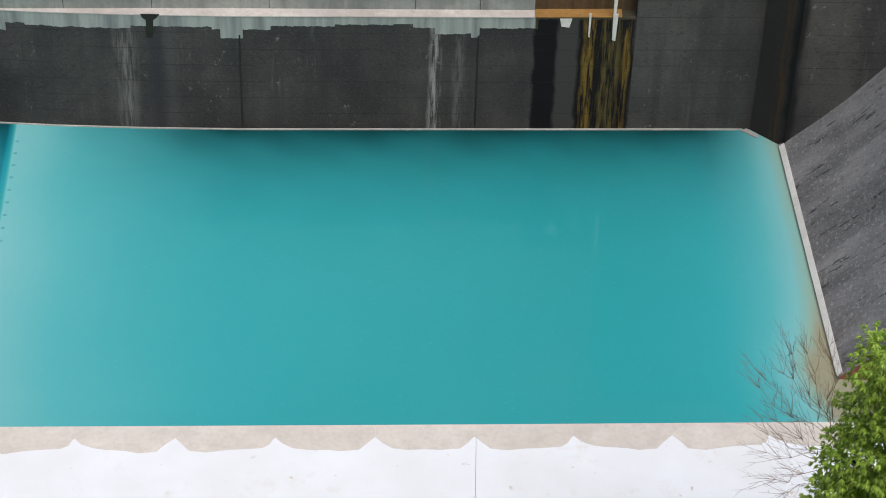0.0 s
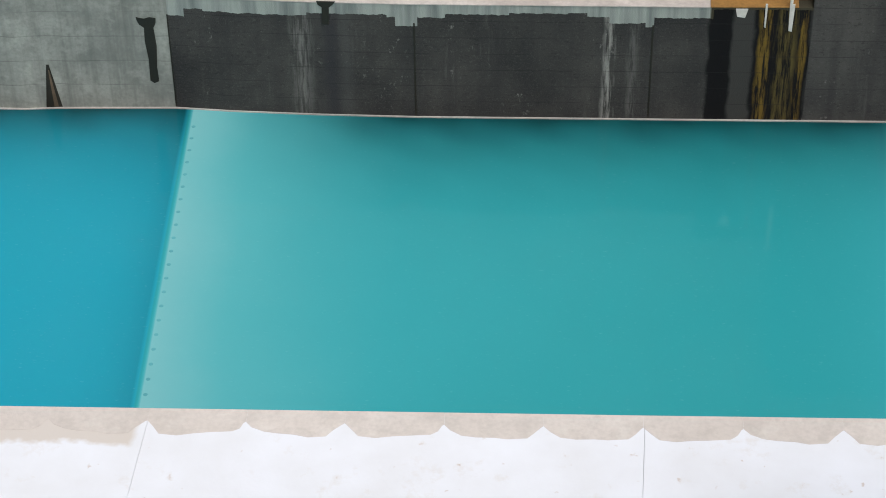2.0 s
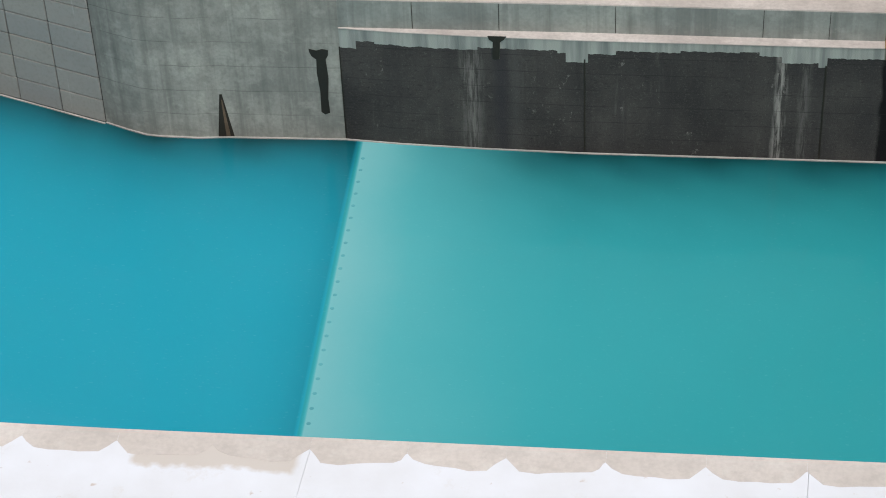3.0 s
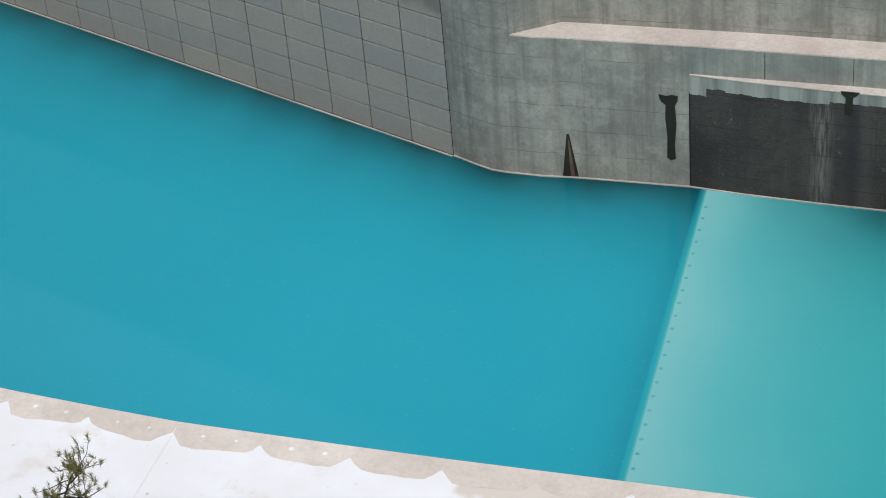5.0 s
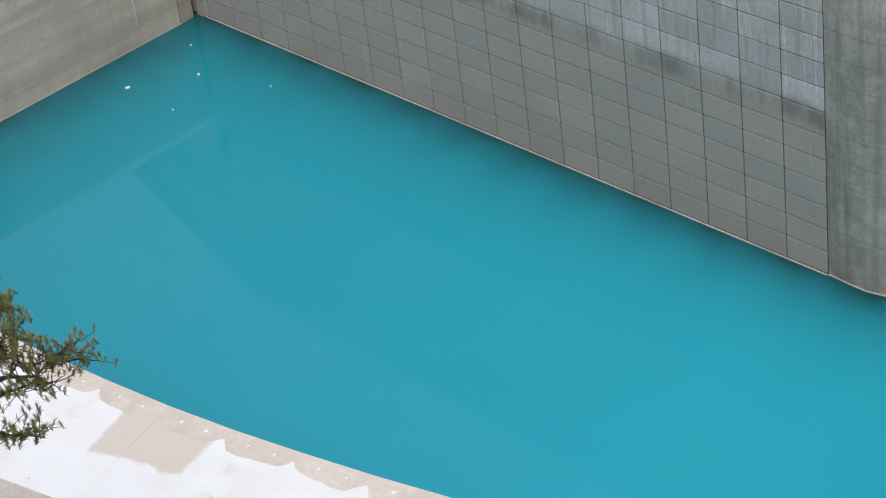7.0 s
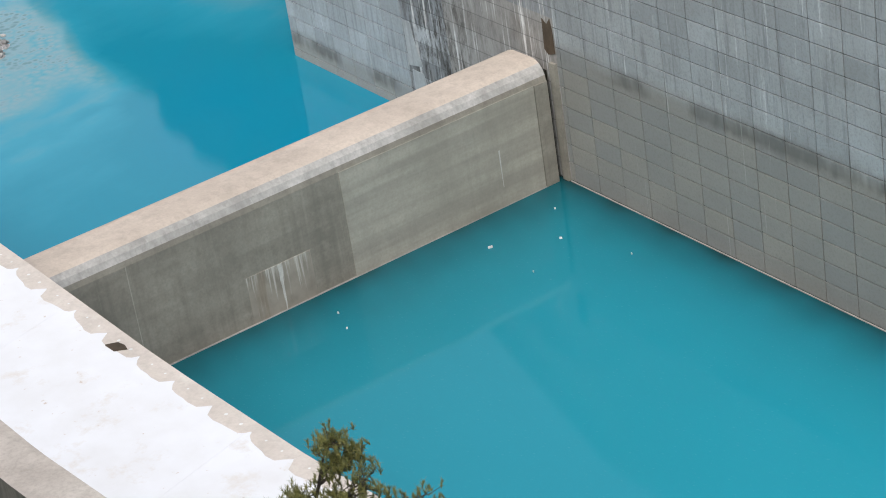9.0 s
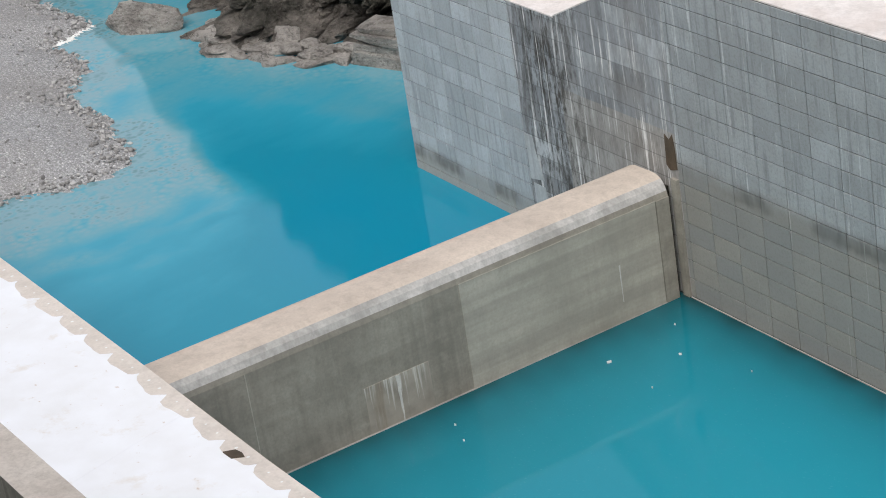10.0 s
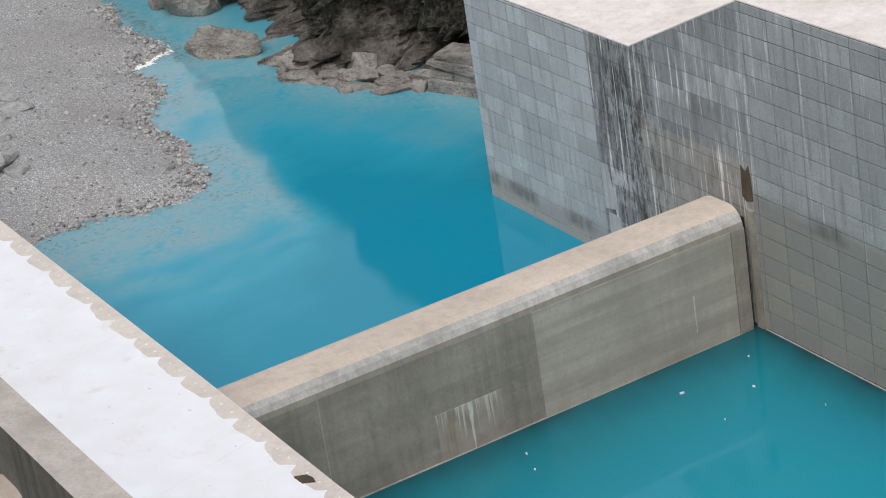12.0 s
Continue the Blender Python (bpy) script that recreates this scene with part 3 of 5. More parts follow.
def water(name, ripple):
    """A calm, slightly rippled surface of turbid water, and its depth below."""
    m = Mat(name, 0.03, 0.75)
    m.b.inputs["IOR"].default_value = 1.333
    at = m.t.nodes.new("ShaderNodeAttribute")
    at.attribute_name = "depth"
    wave = m.math("ADD", m.noise(1.6, 3, (1.0, 1.7, 1.0)), m.math("MULTIPLY", m.noise(6.0, 3, (1.0, 2.0, 1.0)), 0.35))
    m.bump(wave, ripple, 0.02)
    return m, at.outputs["Fac"]


def pool_material():
    """Turbid turquoise water; the tint follows the bed's depth, with wall shade and glints painted in."""
    m, depth = water("pool_water", 0.10)
    d = m.math("ADD", m.math("DIVIDE", depth, 14.0), m.math("MULTIPLY", m.math("SUBTRACT", m.noise(0.16, 4), 0.5), 0.05))
    c = m.ramp(d, [(0.0, (0.30, 0.29, 0.20)), (0.02, (0.25, 0.40, 0.34)), (0.055, (0.18, 0.465, 0.485)), (0.115, (0.085, 0.405, 0.435)), (0.20, (0.036, 0.345, 0.38)), (0.285, (0.025, 0.31, 0.335)), (0.386, (0.015, 0.318, 0.425)),
                   (0.515, (0.012, 0.262, 0.350)), (0.63, (0.009, 0.195, 0.25)), (1.0, (0.006, 0.07, 0.09))])
    shade_at = m.t.nodes.new("ShaderNodeAttribute")
    shade_at.attribute_name = "wall_shade"
    # pale flecks painted in as glints of small ripples
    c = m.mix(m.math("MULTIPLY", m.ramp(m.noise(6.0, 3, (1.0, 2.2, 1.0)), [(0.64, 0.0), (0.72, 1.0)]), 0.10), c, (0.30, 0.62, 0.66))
    # shade beside the far wall and weir is painted into the water's colour
    c = m.mix(shade_at.outputs["Fac"], c, (0.003, 0.035, 0.040))
    return m.colour(c).m


def river_material():
    """Clear over the shoal, where the stones of the bed show, milky blue where it is deep."""
    m, depth = water("river_water", 0.12)
    # besides the bed, this depth carries painted reflections of sky and trees
    d = m.math("DIVIDE", depth, 4.0)
    shallow = m.ramp(d, [(0.0, 1.0), (0.34, 0.0)])
    v = m.node("ShaderNodeTexVoronoi", Scale=2.6)
    m.link(m.pos, v.inputs["Vector"])
    lump = m.math("MULTIPLY", m.math("SUBTRACT", v.outputs["Distance"], 0.35), m.ramp(m.noise(0.5, 5), [(0.40, 0.10), (0.60, 0.55)]))
    d = m.math("ADD", d, m.math("MULTIPLY", lump, shallow))
    cloud = m.math("SUBTRACT", m.noise(0.22, 6, (1.5, 0.55, 1), 0.62), 0.5)
    d = m.math("ADD", d, m.math("MULTIPLY", cloud, 0.30))
    c = m.ramp(d, [(0.0, (0.12, 0.245, 0.275)), (0.09, (0.19, 0.335, 0.38)), (0.24, (0.105, 0.325, 0.40)), (0.40, (0.028, 0.295, 0.415)), (0.60, (0.010, 0.240, 0.350)), (1.0, (0.006, 0.230, 0.365))])
    return m.colour(c).m


M_GROUND = ground_material()
M_POOL = pool_material()
M_RIVER = river_material()

# the shoal before the gravel bar; its rim is painted along the reflected skyline
SHOAL_SKY_RIM = [(-108.2, 83.5), (-103.7, 79.9), (-100.4, 77.3), (-93.6, 73.6), (-87.3, 70.4), (-84.1, 69.0), (-81.1, 67.7), (-79.8, 66.0), (-80.2, 63.0), (-82.8, 59.0), (-85.5, 56.0), (-91, 52)]
# first two lines paint reflected trees, the last a dark patch of stones
REFLECTED_AND_BED_STREAKS = (([(-79.7, 66.4), (-81.0, 62.6), (-81.6, 59.5), (-82.7, 56.3)], 1.1, 0.9), ([(-82.7, 66.9), (-83.4, 62.9), (-85.8, 57.5), (-88.5, 55)], 1.2, 0.8), ([(-98.9, 75.5), (-97.2, 73.6)], 1.3, 1.3))


def river_depth(x, y):
    bank = seg_distance(x, y, GRAVEL[:19])
    rim = seg_distance(x, y, SHOAL_SKY_RIM) * np.where(inside(x, y, SHOAL_SKY_RIM + [(-112, 52), (-125, 90)]), -1, 1) + 0.5 * waves(x, y, 21, 5.0, 3)
    milky = np.clip((y - 70) / 9, 0, 1)
    # less depth towards the weir lightens the tint for the reflected sky
    south = np.clip((67 - y) / 7, 0, 1)
    over = 1 / (1 + np.exp(rim / (0.45 + 1.1 * south)))
    shoal = 0.16 + 0.075 * bank + 0.22 * waves(x, y, 12, 5.0, 4)
    drop = (2.3 - 1.7 * milky - 0.9 * south) * (1 - np.exp(-np.maximum(rim, 0) / (1.5 + 2.5 * south + 1.5 * milky)))
    d = over * shoal + (1 - over) * (1.15 - 0.42 * milky + drop)
    for line, w, k in REFLECTED_AND_BED_STREAKS:
        bent = seg_distance(x + 0.7 * waves(x, y, 31, 4.0, 3), y, line)
        d = d + k * (0.25 + 0.75 * over) * np.exp(-(bent / w) ** 2)
    d = d - 0.6 * np.exp(-(seg_distance(x, y, CLIFF) / 2.2) ** 2)
    return np.where(inside(x, y, GRAVEL), 0.0, np.clip(d, 0.0, 4.0))


xs = np.concatenate([[-3000, -1200, -600, -380], np.arange(-260, 60.1, 2.5), [100, 180, 400, 1000, 3000]])
ys = np.concatenate([[-3000, -1000, -400, -180, -100], np.arange(-60, 190.1, 2.5), [240, 330, 600, 1300, 3000]])
tagged(sheet("ground", xs, ys, ground_height, M_GROUND), "wooded valley ground rising from the river on both banks", "ground", kind="structure")

pool_keep = lambda x, y: ((x - WA[0]) * WN[0] + (y - WA[1]) * WN[1] > -0.6) & (y < far_line(x) + 0.8) & (y > near_line(x, EDGE) - 0.8)
tagged(sheet("pool_water", np.concatenate([np.arange(-65, -14.1, 0.5), [-13.94, -13.66], np.arange(-13.3, 13.1, 0.4)]), np.arange(34, 72.1, 0.25), lambda x, y: 0 * x, M_POOL, pool_keep, shear=0.0657, attribute=(("depth", pool_depth), ("wall_shade", pool_wall_shade))),
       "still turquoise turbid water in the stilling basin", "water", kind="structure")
river_keep = lambda x, y: ((x - WA[0]) * WN[0] + (y - WA[1]) * WN[1] < -0.8) & (y < np.where(x > -75, far_line(x) + 0.8, 300)) & (y > near_line(x, EDGE) - 0.8)
tagged(sheet("river_water", np.arange(-190, -54, 0.5), np.arange(38, 116, 0.5), lambda x, y: 0 * x + RIVER, M_RIVER, river_keep,
             attribute=(("depth", river_depth),)), "blue turquoise river water below the weir", "water", kind="structure")


# ---- the panelled far wall ----
def far_panels():
    back = (-3.0 * PN[0], -3.0 * PN[1], 0)
    wall = prism("wall_panelled", [pw(S_JOINT, -4), pw(S_END, -4), pw(S_END, TOP_HIGH), pw(S_JOINT, TOP_HIGH)], back, M_JOINT)
    tagged(wall, "tall concrete retaining wall clad in grey panels", "wall", kind="structure")
    mid = prism("wall_streaked", [pw(S_LEFT, -4, 0.02), pw(S_JOINT, -4, 0.02), pw(S_JOINT, TOP_HIGH - 0.05, 0.02), pw(S_CORNER, TOP_LOW + 0.05, 0.02), pw(S_LEFT, TOP_LOW, 0.02)], back, M_STREAK)
    tagged(mid, "bare concrete wall with dark and white rain streaks", "wall", kind="structure")
    tail = prism("wall_downstream", [pw(S_TAIL, -4), pw(S_LEFT, -4), pw(S_LEFT, TOP_LOW), pw(S_TAIL, TOP_LOW)], back, M_JOINT)
    tagged(tail, "end of the retaining wall clad in bluish grey panels", "wall", kind="structure")
    return wall, mid, tail


WALL_P, WALL_S, WALL_T = far_panels()


def terrace():
    """Concrete ground behind the wall tops: high, ramp, low."""
    depth = 16.0
    b = (-depth * PN[0], -depth * PN[1], 0)
    z0, z1 = TOP_HIGH - 0.9, TOP_LOW - 0.9
    hi = prism("terrace", [pw(S_JOINT, z0 - 0.3, -3.0), pw(S_END, z0 - 0.3, -3.0), pw(S_END, TOP_HIGH, -3.0), pw(S_JOINT, TOP_HIGH, -3.0)], b, M_TERRACE)
    tagged(hi, "pale concrete terrace on top of the wall", "terrace", kind="structure")
    lo = prism("terrace", [pw(S_TAIL, z1, -3.0), pw(S_CORNER, z1, -3.0), pw(S_JOINT, z1, -3.0), pw(S_JOINT, TOP_HIGH - 0.05, -3.0), pw(S_CORNER, TOP_LOW + 0.05, -3.0), pw(S_TAIL, TOP_LOW, -3.0)], b, M_TERRACE)
    tagged(lo, "pale concrete terrace with a ramp on the lower wall", "terrace", kind="structure")
    for name, s0, s1, za, zb in (("trim", S_JOINT, S_END, TOP_HIGH, TOP_HIGH), ("trim", S_CORNER, S_JOINT, TOP_LOW + 0.05, TOP_HIGH - 0.05), ("trim", S_TAIL, S_CORNER, TOP_LOW, TOP_LOW)):
        t = prism(name, [pw(s0, za, 0.03), pw(s1, zb, 0.03), pw(s1, zb + 0.06, 0.03), pw(s0, za + 0.06, 0.03)], (-3.05 * PN[0], -3.05 * PN[1], 0), M_TERRACE)
        tagged(t, "pale concrete top of the retaining wall", "trim", kind="structure")


terrace()


# ---- the older far wall upstream of the panels ----
def strip_wall(name, pts, z0, z1, thick, material, label):
    """An upright wall along a broken line in plan, front on the line."""
    n = len(pts)
    vs = []
    for k, (x, y) in enumerate(pts):
        for dy in (0.0, thick):
            for z in (z0, z1):
                vs.append((x, y + dy, z))
    fs = []
    for k in range(n - 1):
        a, b = 4 * k, 4 * k + 4
        fs += [(a, b, b + 1, a + 1), (a + 2, a + 3, b + 3, b + 2), (a + 1, b + 1, b + 3, a + 3), (a, a + 2, b + 2, b)]
    fs += [(0, 1, 3, 2), (4 * n - 4, 4 * n - 2, 4 * n - 1, 4 * n - 3)]
    return tagged(obj(name, vs, fs, material), label, "wall", kind="structure")


def shifted(pts, dy):
    return [(x, y + dy) for x, y in pts]


dark_pts = [(5.75, 58.92)] + [p for p in FAR if -14.3 < p[0] < 5.7]
grey_pts = [p for p in FAR if -19.8 < p[0] < -14.2] + [(-19.94, 57.72)]
bend_pts = [(-19.94, 57.72)] + [p for p in FAR if p[0] < -20]
PARAPET = [(2.6, 59.1), (-6.5, 58.66), (-9.73, 58.47), (-12.43, 58.30), (-14.24, 58.19)]
strip_wall("wall_blackened", dark_pts, -4, 4.28, 2.0, M_DARK, "old concrete wall blackened by water with a pale top strip")
strip_wall("wall_training", [(9.95, 59.15), (5.76, 58.93)], -4, 12.0, 2.0, M_CHUTE, "dark stained concrete training wall beside the spillway")
strip_wall("wall_chute", [(20.0, 58.5), (10.75, 58.22), (9.75, 59.12)], -4, 12.0, 2.0, M_CHUTE, "dark stained concrete wall of the spillway chute")
strip_wall("wall_parapet", PARAPET, 4.28, 5.3, 1.2, M_PALE, "light grey concrete parapet above the narrow ledge")
strip_wall("wall_recess", [(5.76, 59.35), (2.6, 59.15)], 4.28, 5.3, 1.2, M_ALGAE, "orange brown wet wall of the outlet recess")
strip_wall("wall_grey", grey_pts, -4, 5.3, 2.0, M_WALL, "grey concrete wall with lift joints and rain streaks")
strip_wall("wall_bend", bend_pts, -4, TOP_HIGH, 2.0, M_WALL, "curved grey concrete wall at the bend")
strip_wall("wall_upper", [(20, 61.2), (-11.75, 59.36), (-18.46, 58.80), (-19.93, 57.74)], 5.3, TOP_HIGH, 2.0, M_WALL, "upper grey concrete wall set back behind the platform")
strip_wall("platform", [(5.76, 59.4), (2.6, 59.12), (-6.5, 58.68), (-9.73, 58.49), (-12.43, 58.32), (-14.2, 58.21)], 5.3, 5.34, 1.6, M_LEDGE, "pale concrete platform on top of the old wall")
strip_wall("platform", [(-14.2, 58.19), (-18.1, 57.90), (-19.1, 57.76), (-19.9, 57.74)], 5.3, 5.34, 1.6, M_LEDGE, "pale concrete platform on top of the grey wall")
strip_wall("ledge", [(2.6, 58.71)] + shifted([p for p in dark_pts if p[0] < 2.6], -0.02), 4.28, 4.31, 0.46, M_LEDGE, "narrow white crusted ledge on the blackened wall")
strip_wall("ledge", [(5.3, 58.88), (2.61, 58.71)], 4.29, 4.32, 0.55, M_SEEP, "orange crusted ledge of the outlet recess")
strip_wall("wall_foot", shifted([(9.5, 59.12)] + FAR[2:], -0.05), -0.5, 0.035, 0.4, M_WHITE, "pale lime line at the foot of the wall")


# ---- the weir across the pool ----
def weir():
    """Outline across the weir (distance upstream of its foot line, height), swept along it."""
    crest = 5.55
    sec = [(0.0, -4.0), (0.0, 4.72), (-0.05, 4.95), (-0.17, 5.2), (-0.36, 5.4), (-0.62, 5.52), (-0.85, crest), (-2.1, crest), (-2.4, 5.46), (-2.6, 5.2), (-2.72, 4.6), (-4.2, -4.0)]
    n = len(sec)
    vs = []
    for s in (-14.0, 19.22):
        for u, z in sec:
            p = WA + s * WD + u * WN
            vs.append((p[0], p[1], z))
    fs = [tuple(range(n)), tuple(range(2 * n - 1, n - 1, -1))] + [(i, (i + 1) % n, n + (i + 1) % n, n + i) for i in range(n)]
    w = obj("weir", vs, fs, [M_WEIR, M_CREST, M_LIPEDGE])
    for poly in w.data.polygons:
        if poly.center.z > 5.0 and poly.normal.z > 0.3:
            poly.material_index = 1 if poly.normal.z > 0.8 else 2
    return tagged(w, "concrete end weir with a rounded beige crest", "weir", kind="structure")


WEIR = weir()


# ---- the near training wall with its white deck ----
def band(name, a, b, z0, z1, material, parent=None, steps=60, x0=24, x1=-110):
    """A solid strip between two broken lines in plan."""
    vs, fs = [], []
    xs = np.linspace(x0, x1, steps + 1)
    for k, x in enumerate(xs):
        ya, yb = near_line(x, a), near_line(x, b)
        vs += [(x, ya, z0), (x, ya, z1), (x, yb, z1), (x, yb, z0)]
        if k:
            p, q = 4 * k - 4, 4 * k
            fs += [(p + i, p + (i + 1) % 4, q + (i + 1) % 4, q + i) for i in range(4)]
    fs += [(0, 1, 2, 3), (4 * steps, 4 * steps + 3, 4 * steps + 2, 4 * steps + 1)]
    return obj(name, vs, fs, material, parent)


near_wall = tagged(band("wall_near", EDGE, shifted(INNER, 0), -5, DECK - 0.25, M_WALL, steps=140), "thick near training wall of the stilling basin", "wall", kind="structure")
coping = tagged(band("coping", INNER, BANK, -2, DECK + 0.05, [M_COPING, M_RIB], steps=140), "worn beige concrete coping beside the white deck", "coping", kind="structure")


for poly in coping.data.polygons:
    if abs(poly.normal.z) < 0.5:
        poly.material_index = 1

# ---- the spillway apron ----
def apron():
    prof = [(-0.9, -4.0), (-0.7, -0.9), (0.0, 0.0), (0.35, 0.37), (1.15, 1.12), (1.93, 1.92), (2.54, 2.66), (2.95, 3.16), (4.0, 4.7), (5.4, 7.2), (6.8, 10.2), (8.0, 12.6), (14.0, 12.6), (14.0, -4.0)]
    n = len(prof)
    vs = []
    for y in (58.6, 47.35):
        for u, z in prof:
            vs.append((10.58 + (58.2 - y) * 0.057 + u, y, z))
    fs = [tuple(range(n)), tuple(range(2 * n - 1, n - 1, -1))] + [(i, (i + 1) % n, n + (i + 1) % n, n + i) for i in range(n)]
    a = obj("spillway_apron", vs, fs, [M_APRON, M_RED])
    for poly in a.data.polygons:
        if poly.normal.y < -0.9:
            poly.material_index = 1
    return tagged(a, "dark rough concrete spillway apron curving up from the pool", "spillway", kind="structure")


apron()


# ---- deck slabs of the near wall ----
def arc_points(pts, step):
    """Points every step metres along a broken line, with their directions."""
    out, carry = [], 0.0
    for (ax, ay), (bx, by) in zip(pts[:-1], pts[1:]):
        ln = math.hypot(bx - ax, by - ay)
        s = carry
        while s < ln:
            out.append((ax + (bx - ax) * s / ln, ay + (by - ay) * s / ln, (bx - ax) / ln, (by - ay) / ln))
            s += step
        carry = s - ln
    return out


def deck_slab(x0, x1):
    """One cast slab of the deck between two cross joints."""
    n = 8
    vs, fs = [], []
    for k in range(n + 1):
        x = x0 + (x1 - x0) * k / n
        ya, yb = near_line(x, EDGE) - 0.02, near_line(x, INNER)
        vs += [(x, ya, DECK - 0.26), (x, ya, DECK), (x, yb, DECK), (x, yb, DECK - 0.26)]
        if k:
            p, q = 4 * k - 4, 4 * k
            fs += [(p + i, p + (i + 1) % 4, q + (i + 1) % 4, q + i) for i in range(4)]
    fs += [(0, 1, 2, 3), (4 * n, 4 * n + 3, 4 * n + 2, 4 * n + 1)]
    return obj("deck_slab", vs, fs, M_DECK, near_wall)


x = 22.87
while x > -108:
    deck_slab(x, x - 10.992)
    x -= 11.0

# thin dark piece added in place of a chip at the deck's edge
chip = obj("deck_chip", [(-50.95, 39.72, DECK), (-50.62, 40.03, DECK), (-50.28, 40.0, DECK), (-50.05, 39.86, DECK), (-50.4, 39.58, DECK),
                               (-50.93, 39.73, DECK + 0.05), (-50.62, 40.0, DECK + 0.07), (-50.3, 39.98, DECK + 0.06), (-50.08, 39.86, DECK + 0.05), (-50.4, 39.6, DECK + 0.04)],
            [(4, 3, 2, 1, 0), (5, 6, 7, 8, 9), (0, 1, 6, 5), (1, 2, 7, 6), (2, 3, 8, 7), (3, 4, 9, 8), (4, 0, 5, 9)], M_RUST)
tagged(chip, "dark brown raised piece standing in for a chip in the white deck", "debris")


# ---- fittings of the weir ----
def weir_plate(name, s0, s1, z0, z1, out, material, label=""):
    a = [WA + s * WD for s in (s0, s1)]
    o = out * WN
    ob = prism(name, [(a[0][0], a[0][1], z0), (a[1][0], a[1][1], z0), (a[1][0], a[1][1], z1), (a[0][0], a[0][1], z1)], (o[0], o[1], 0), material, WEIR)
    return tagged(ob, label)


weir_plate("face_panel", 8.64, 18.50, -0.5, 4.72, 0.03, M_WEIR_NEW, "paler newer concrete facing")
weir_plate("end_panel", 18.54, 19.22, -0.5, 4.70, 0.05, M_WEIR, "rough concrete end strip")
weir_plate("repair_patch", 3.72, 6.75, -0.3, 2.08, 0.02, M_PATCH, "limy repair patch with white runs")


def lime_run(s, w, z0, z1, out):
    """A white run that starts ragged and narrows downwards."""
    rng = random.Random(int(s * 10))
    side = [(s - w / 2 * (0.25 + 0.75 * f) * rng.uniform(0.6, 1.2), z0 + (z1 - z0) * f) for f in np.linspace(0, 1, 7)]
    other = [(s + w / 2 * (0.25 + 0.75 * f) * rng.uniform(0.6, 1.2), z0 + (z1 - z0) * f) for f in np.linspace(1, 0, 7)]
    pts = [(*(WA + u * WD + (out - 0.02) * WN), z) for u, z in side + other]
    prism("lime_run", pts, (0.02 * WN[0], 0.02 * WN[1], 0), M_LIME, WEIR)


for s, w, z0, z1 in ((5.28, 0.20, 0.05, 2.06),):
    lime_run(s, w, z0, z1, 0.026)
for s, w, z0, z1 in ((16.35, 0.09, 0.9, 2.6),):
    lime_run(s, w, z0, z1, 0.036)
weir_plate("joint_strip", -1.11, -1.07, -0.3, 4.72, 0.012, M_WEIR_NEW)
weir_plate("waterline_strip", -13.0, 19.2, -0.3, 0.04, 0.05, M_WHITE, "pale lime line at the water")
# black block set back in the gap to paint its shade
gap = prism("weir_gap_shade", [(*(WA + 19.23 * WD - 0.45 * WN), -2), (*(WA + 19.75 * WD - 0.45 * WN), -2), (*(WA + 19.75 * WD - 0.45 * WN), 4.9), (*(WA + 19.23 * WD - 0.45 * WN), 4.9)], (-1.6 * WN[0], -1.6 * WN[1], 0), M_HOLE, WEIR)
tagged(gap, "black block painting the shade in the gap between weir and wall")
post = prism("end_post", [pw(-13.02, -2), pw(-12.62, -2), pw(-12.62, 5.4), pw(-13.02, 5.4)], (0.16 * PN[0], 0.16 * PN[1], 0), M_WEIR, WEIR)


prism("waterline_strip", [pw(S_JOINT, -0.5, 0.06), pw(S_END, -0.5, 0.06), pw(S_END, 0.035, 0.06), pw(S_JOINT, 0.035, 0.06)], (0.05 * PN[0], 0.05 * PN[1], 0), M_WHITE, WALL_P)


# ---- stains with relief on the grey wall, drains and pipes ----
def wall_point(x, z, out):
    return (x, float(np.interp(x, [p[0] for p in FAR[::-1]], [p[1] for p in FAR[::-1]])) - out, z)


def wall_plate(name, outline, out, thick, material, label="", category=""):
    ob = prism(name, [wall_point(x, z, out) for x, z in outline], (0, thick, 0), material)
    return tagged(ob, label, category)


drain = new("drain_hole")
tagged(drain, "small drain hole with a wedge of wet rust below it", "drain")
ob = wall_plate("wet_wedge", [(-18.24, 1.70), (-18.16, 1.70), (-17.98, 0.55), (-17.90, 0.05), (-18.42, 0.05), (-18.36, 0.6)], 0.012, 0.03, M_HOLE)
ob.parent = drain
ob = wall_plate("rust_run", [(-18.20, 1.5), (-18.17, 1.5), (-18.02, 0.06), (-18.16, 0.06)], 0.02, 0.02, M_RUST)
ob.parent = drain
slot = new("wall_slot")
tagged(slot, "dark plate in place of an outlet slot in the grey wall", "drain")
# a flat dark plate stands in for the recessed slot
ob = wall_plate("slot_plate", [(-15.22, 3.50), (-14.98, 3.44), (-14.80, 3.50), (-14.60, 3.46), (-14.62, 3.26), (-14.70, 3.10), (-14.66, 2.4), (-14.72, 1.6), (-14.70, 1.05), (-14.86, 0.98), (-14.98, 1.08), (-14.96, 1.9), (-15.02, 2.6), (-15.0, 3.1), (-15.14, 3.22), (-15.20, 3.36)], 0.012, 0.03, M_HOLE)
ob.parent = slot
spout = new("spout")
tagged(spout, "dark wet spout on the narrow ledge", "drain")
ob = wall_plate("spout_mouth", [(-9.50, 4.33), (-8.92, 4.33), (-9.0, 4.22), (-9.12, 4.12), (-9.14, 3.50), (-9.36, 3.50), (-9.34, 4.12), (-9.46, 4.22)], 0.035, 0.04, M_HOLE)
ob.parent = spout
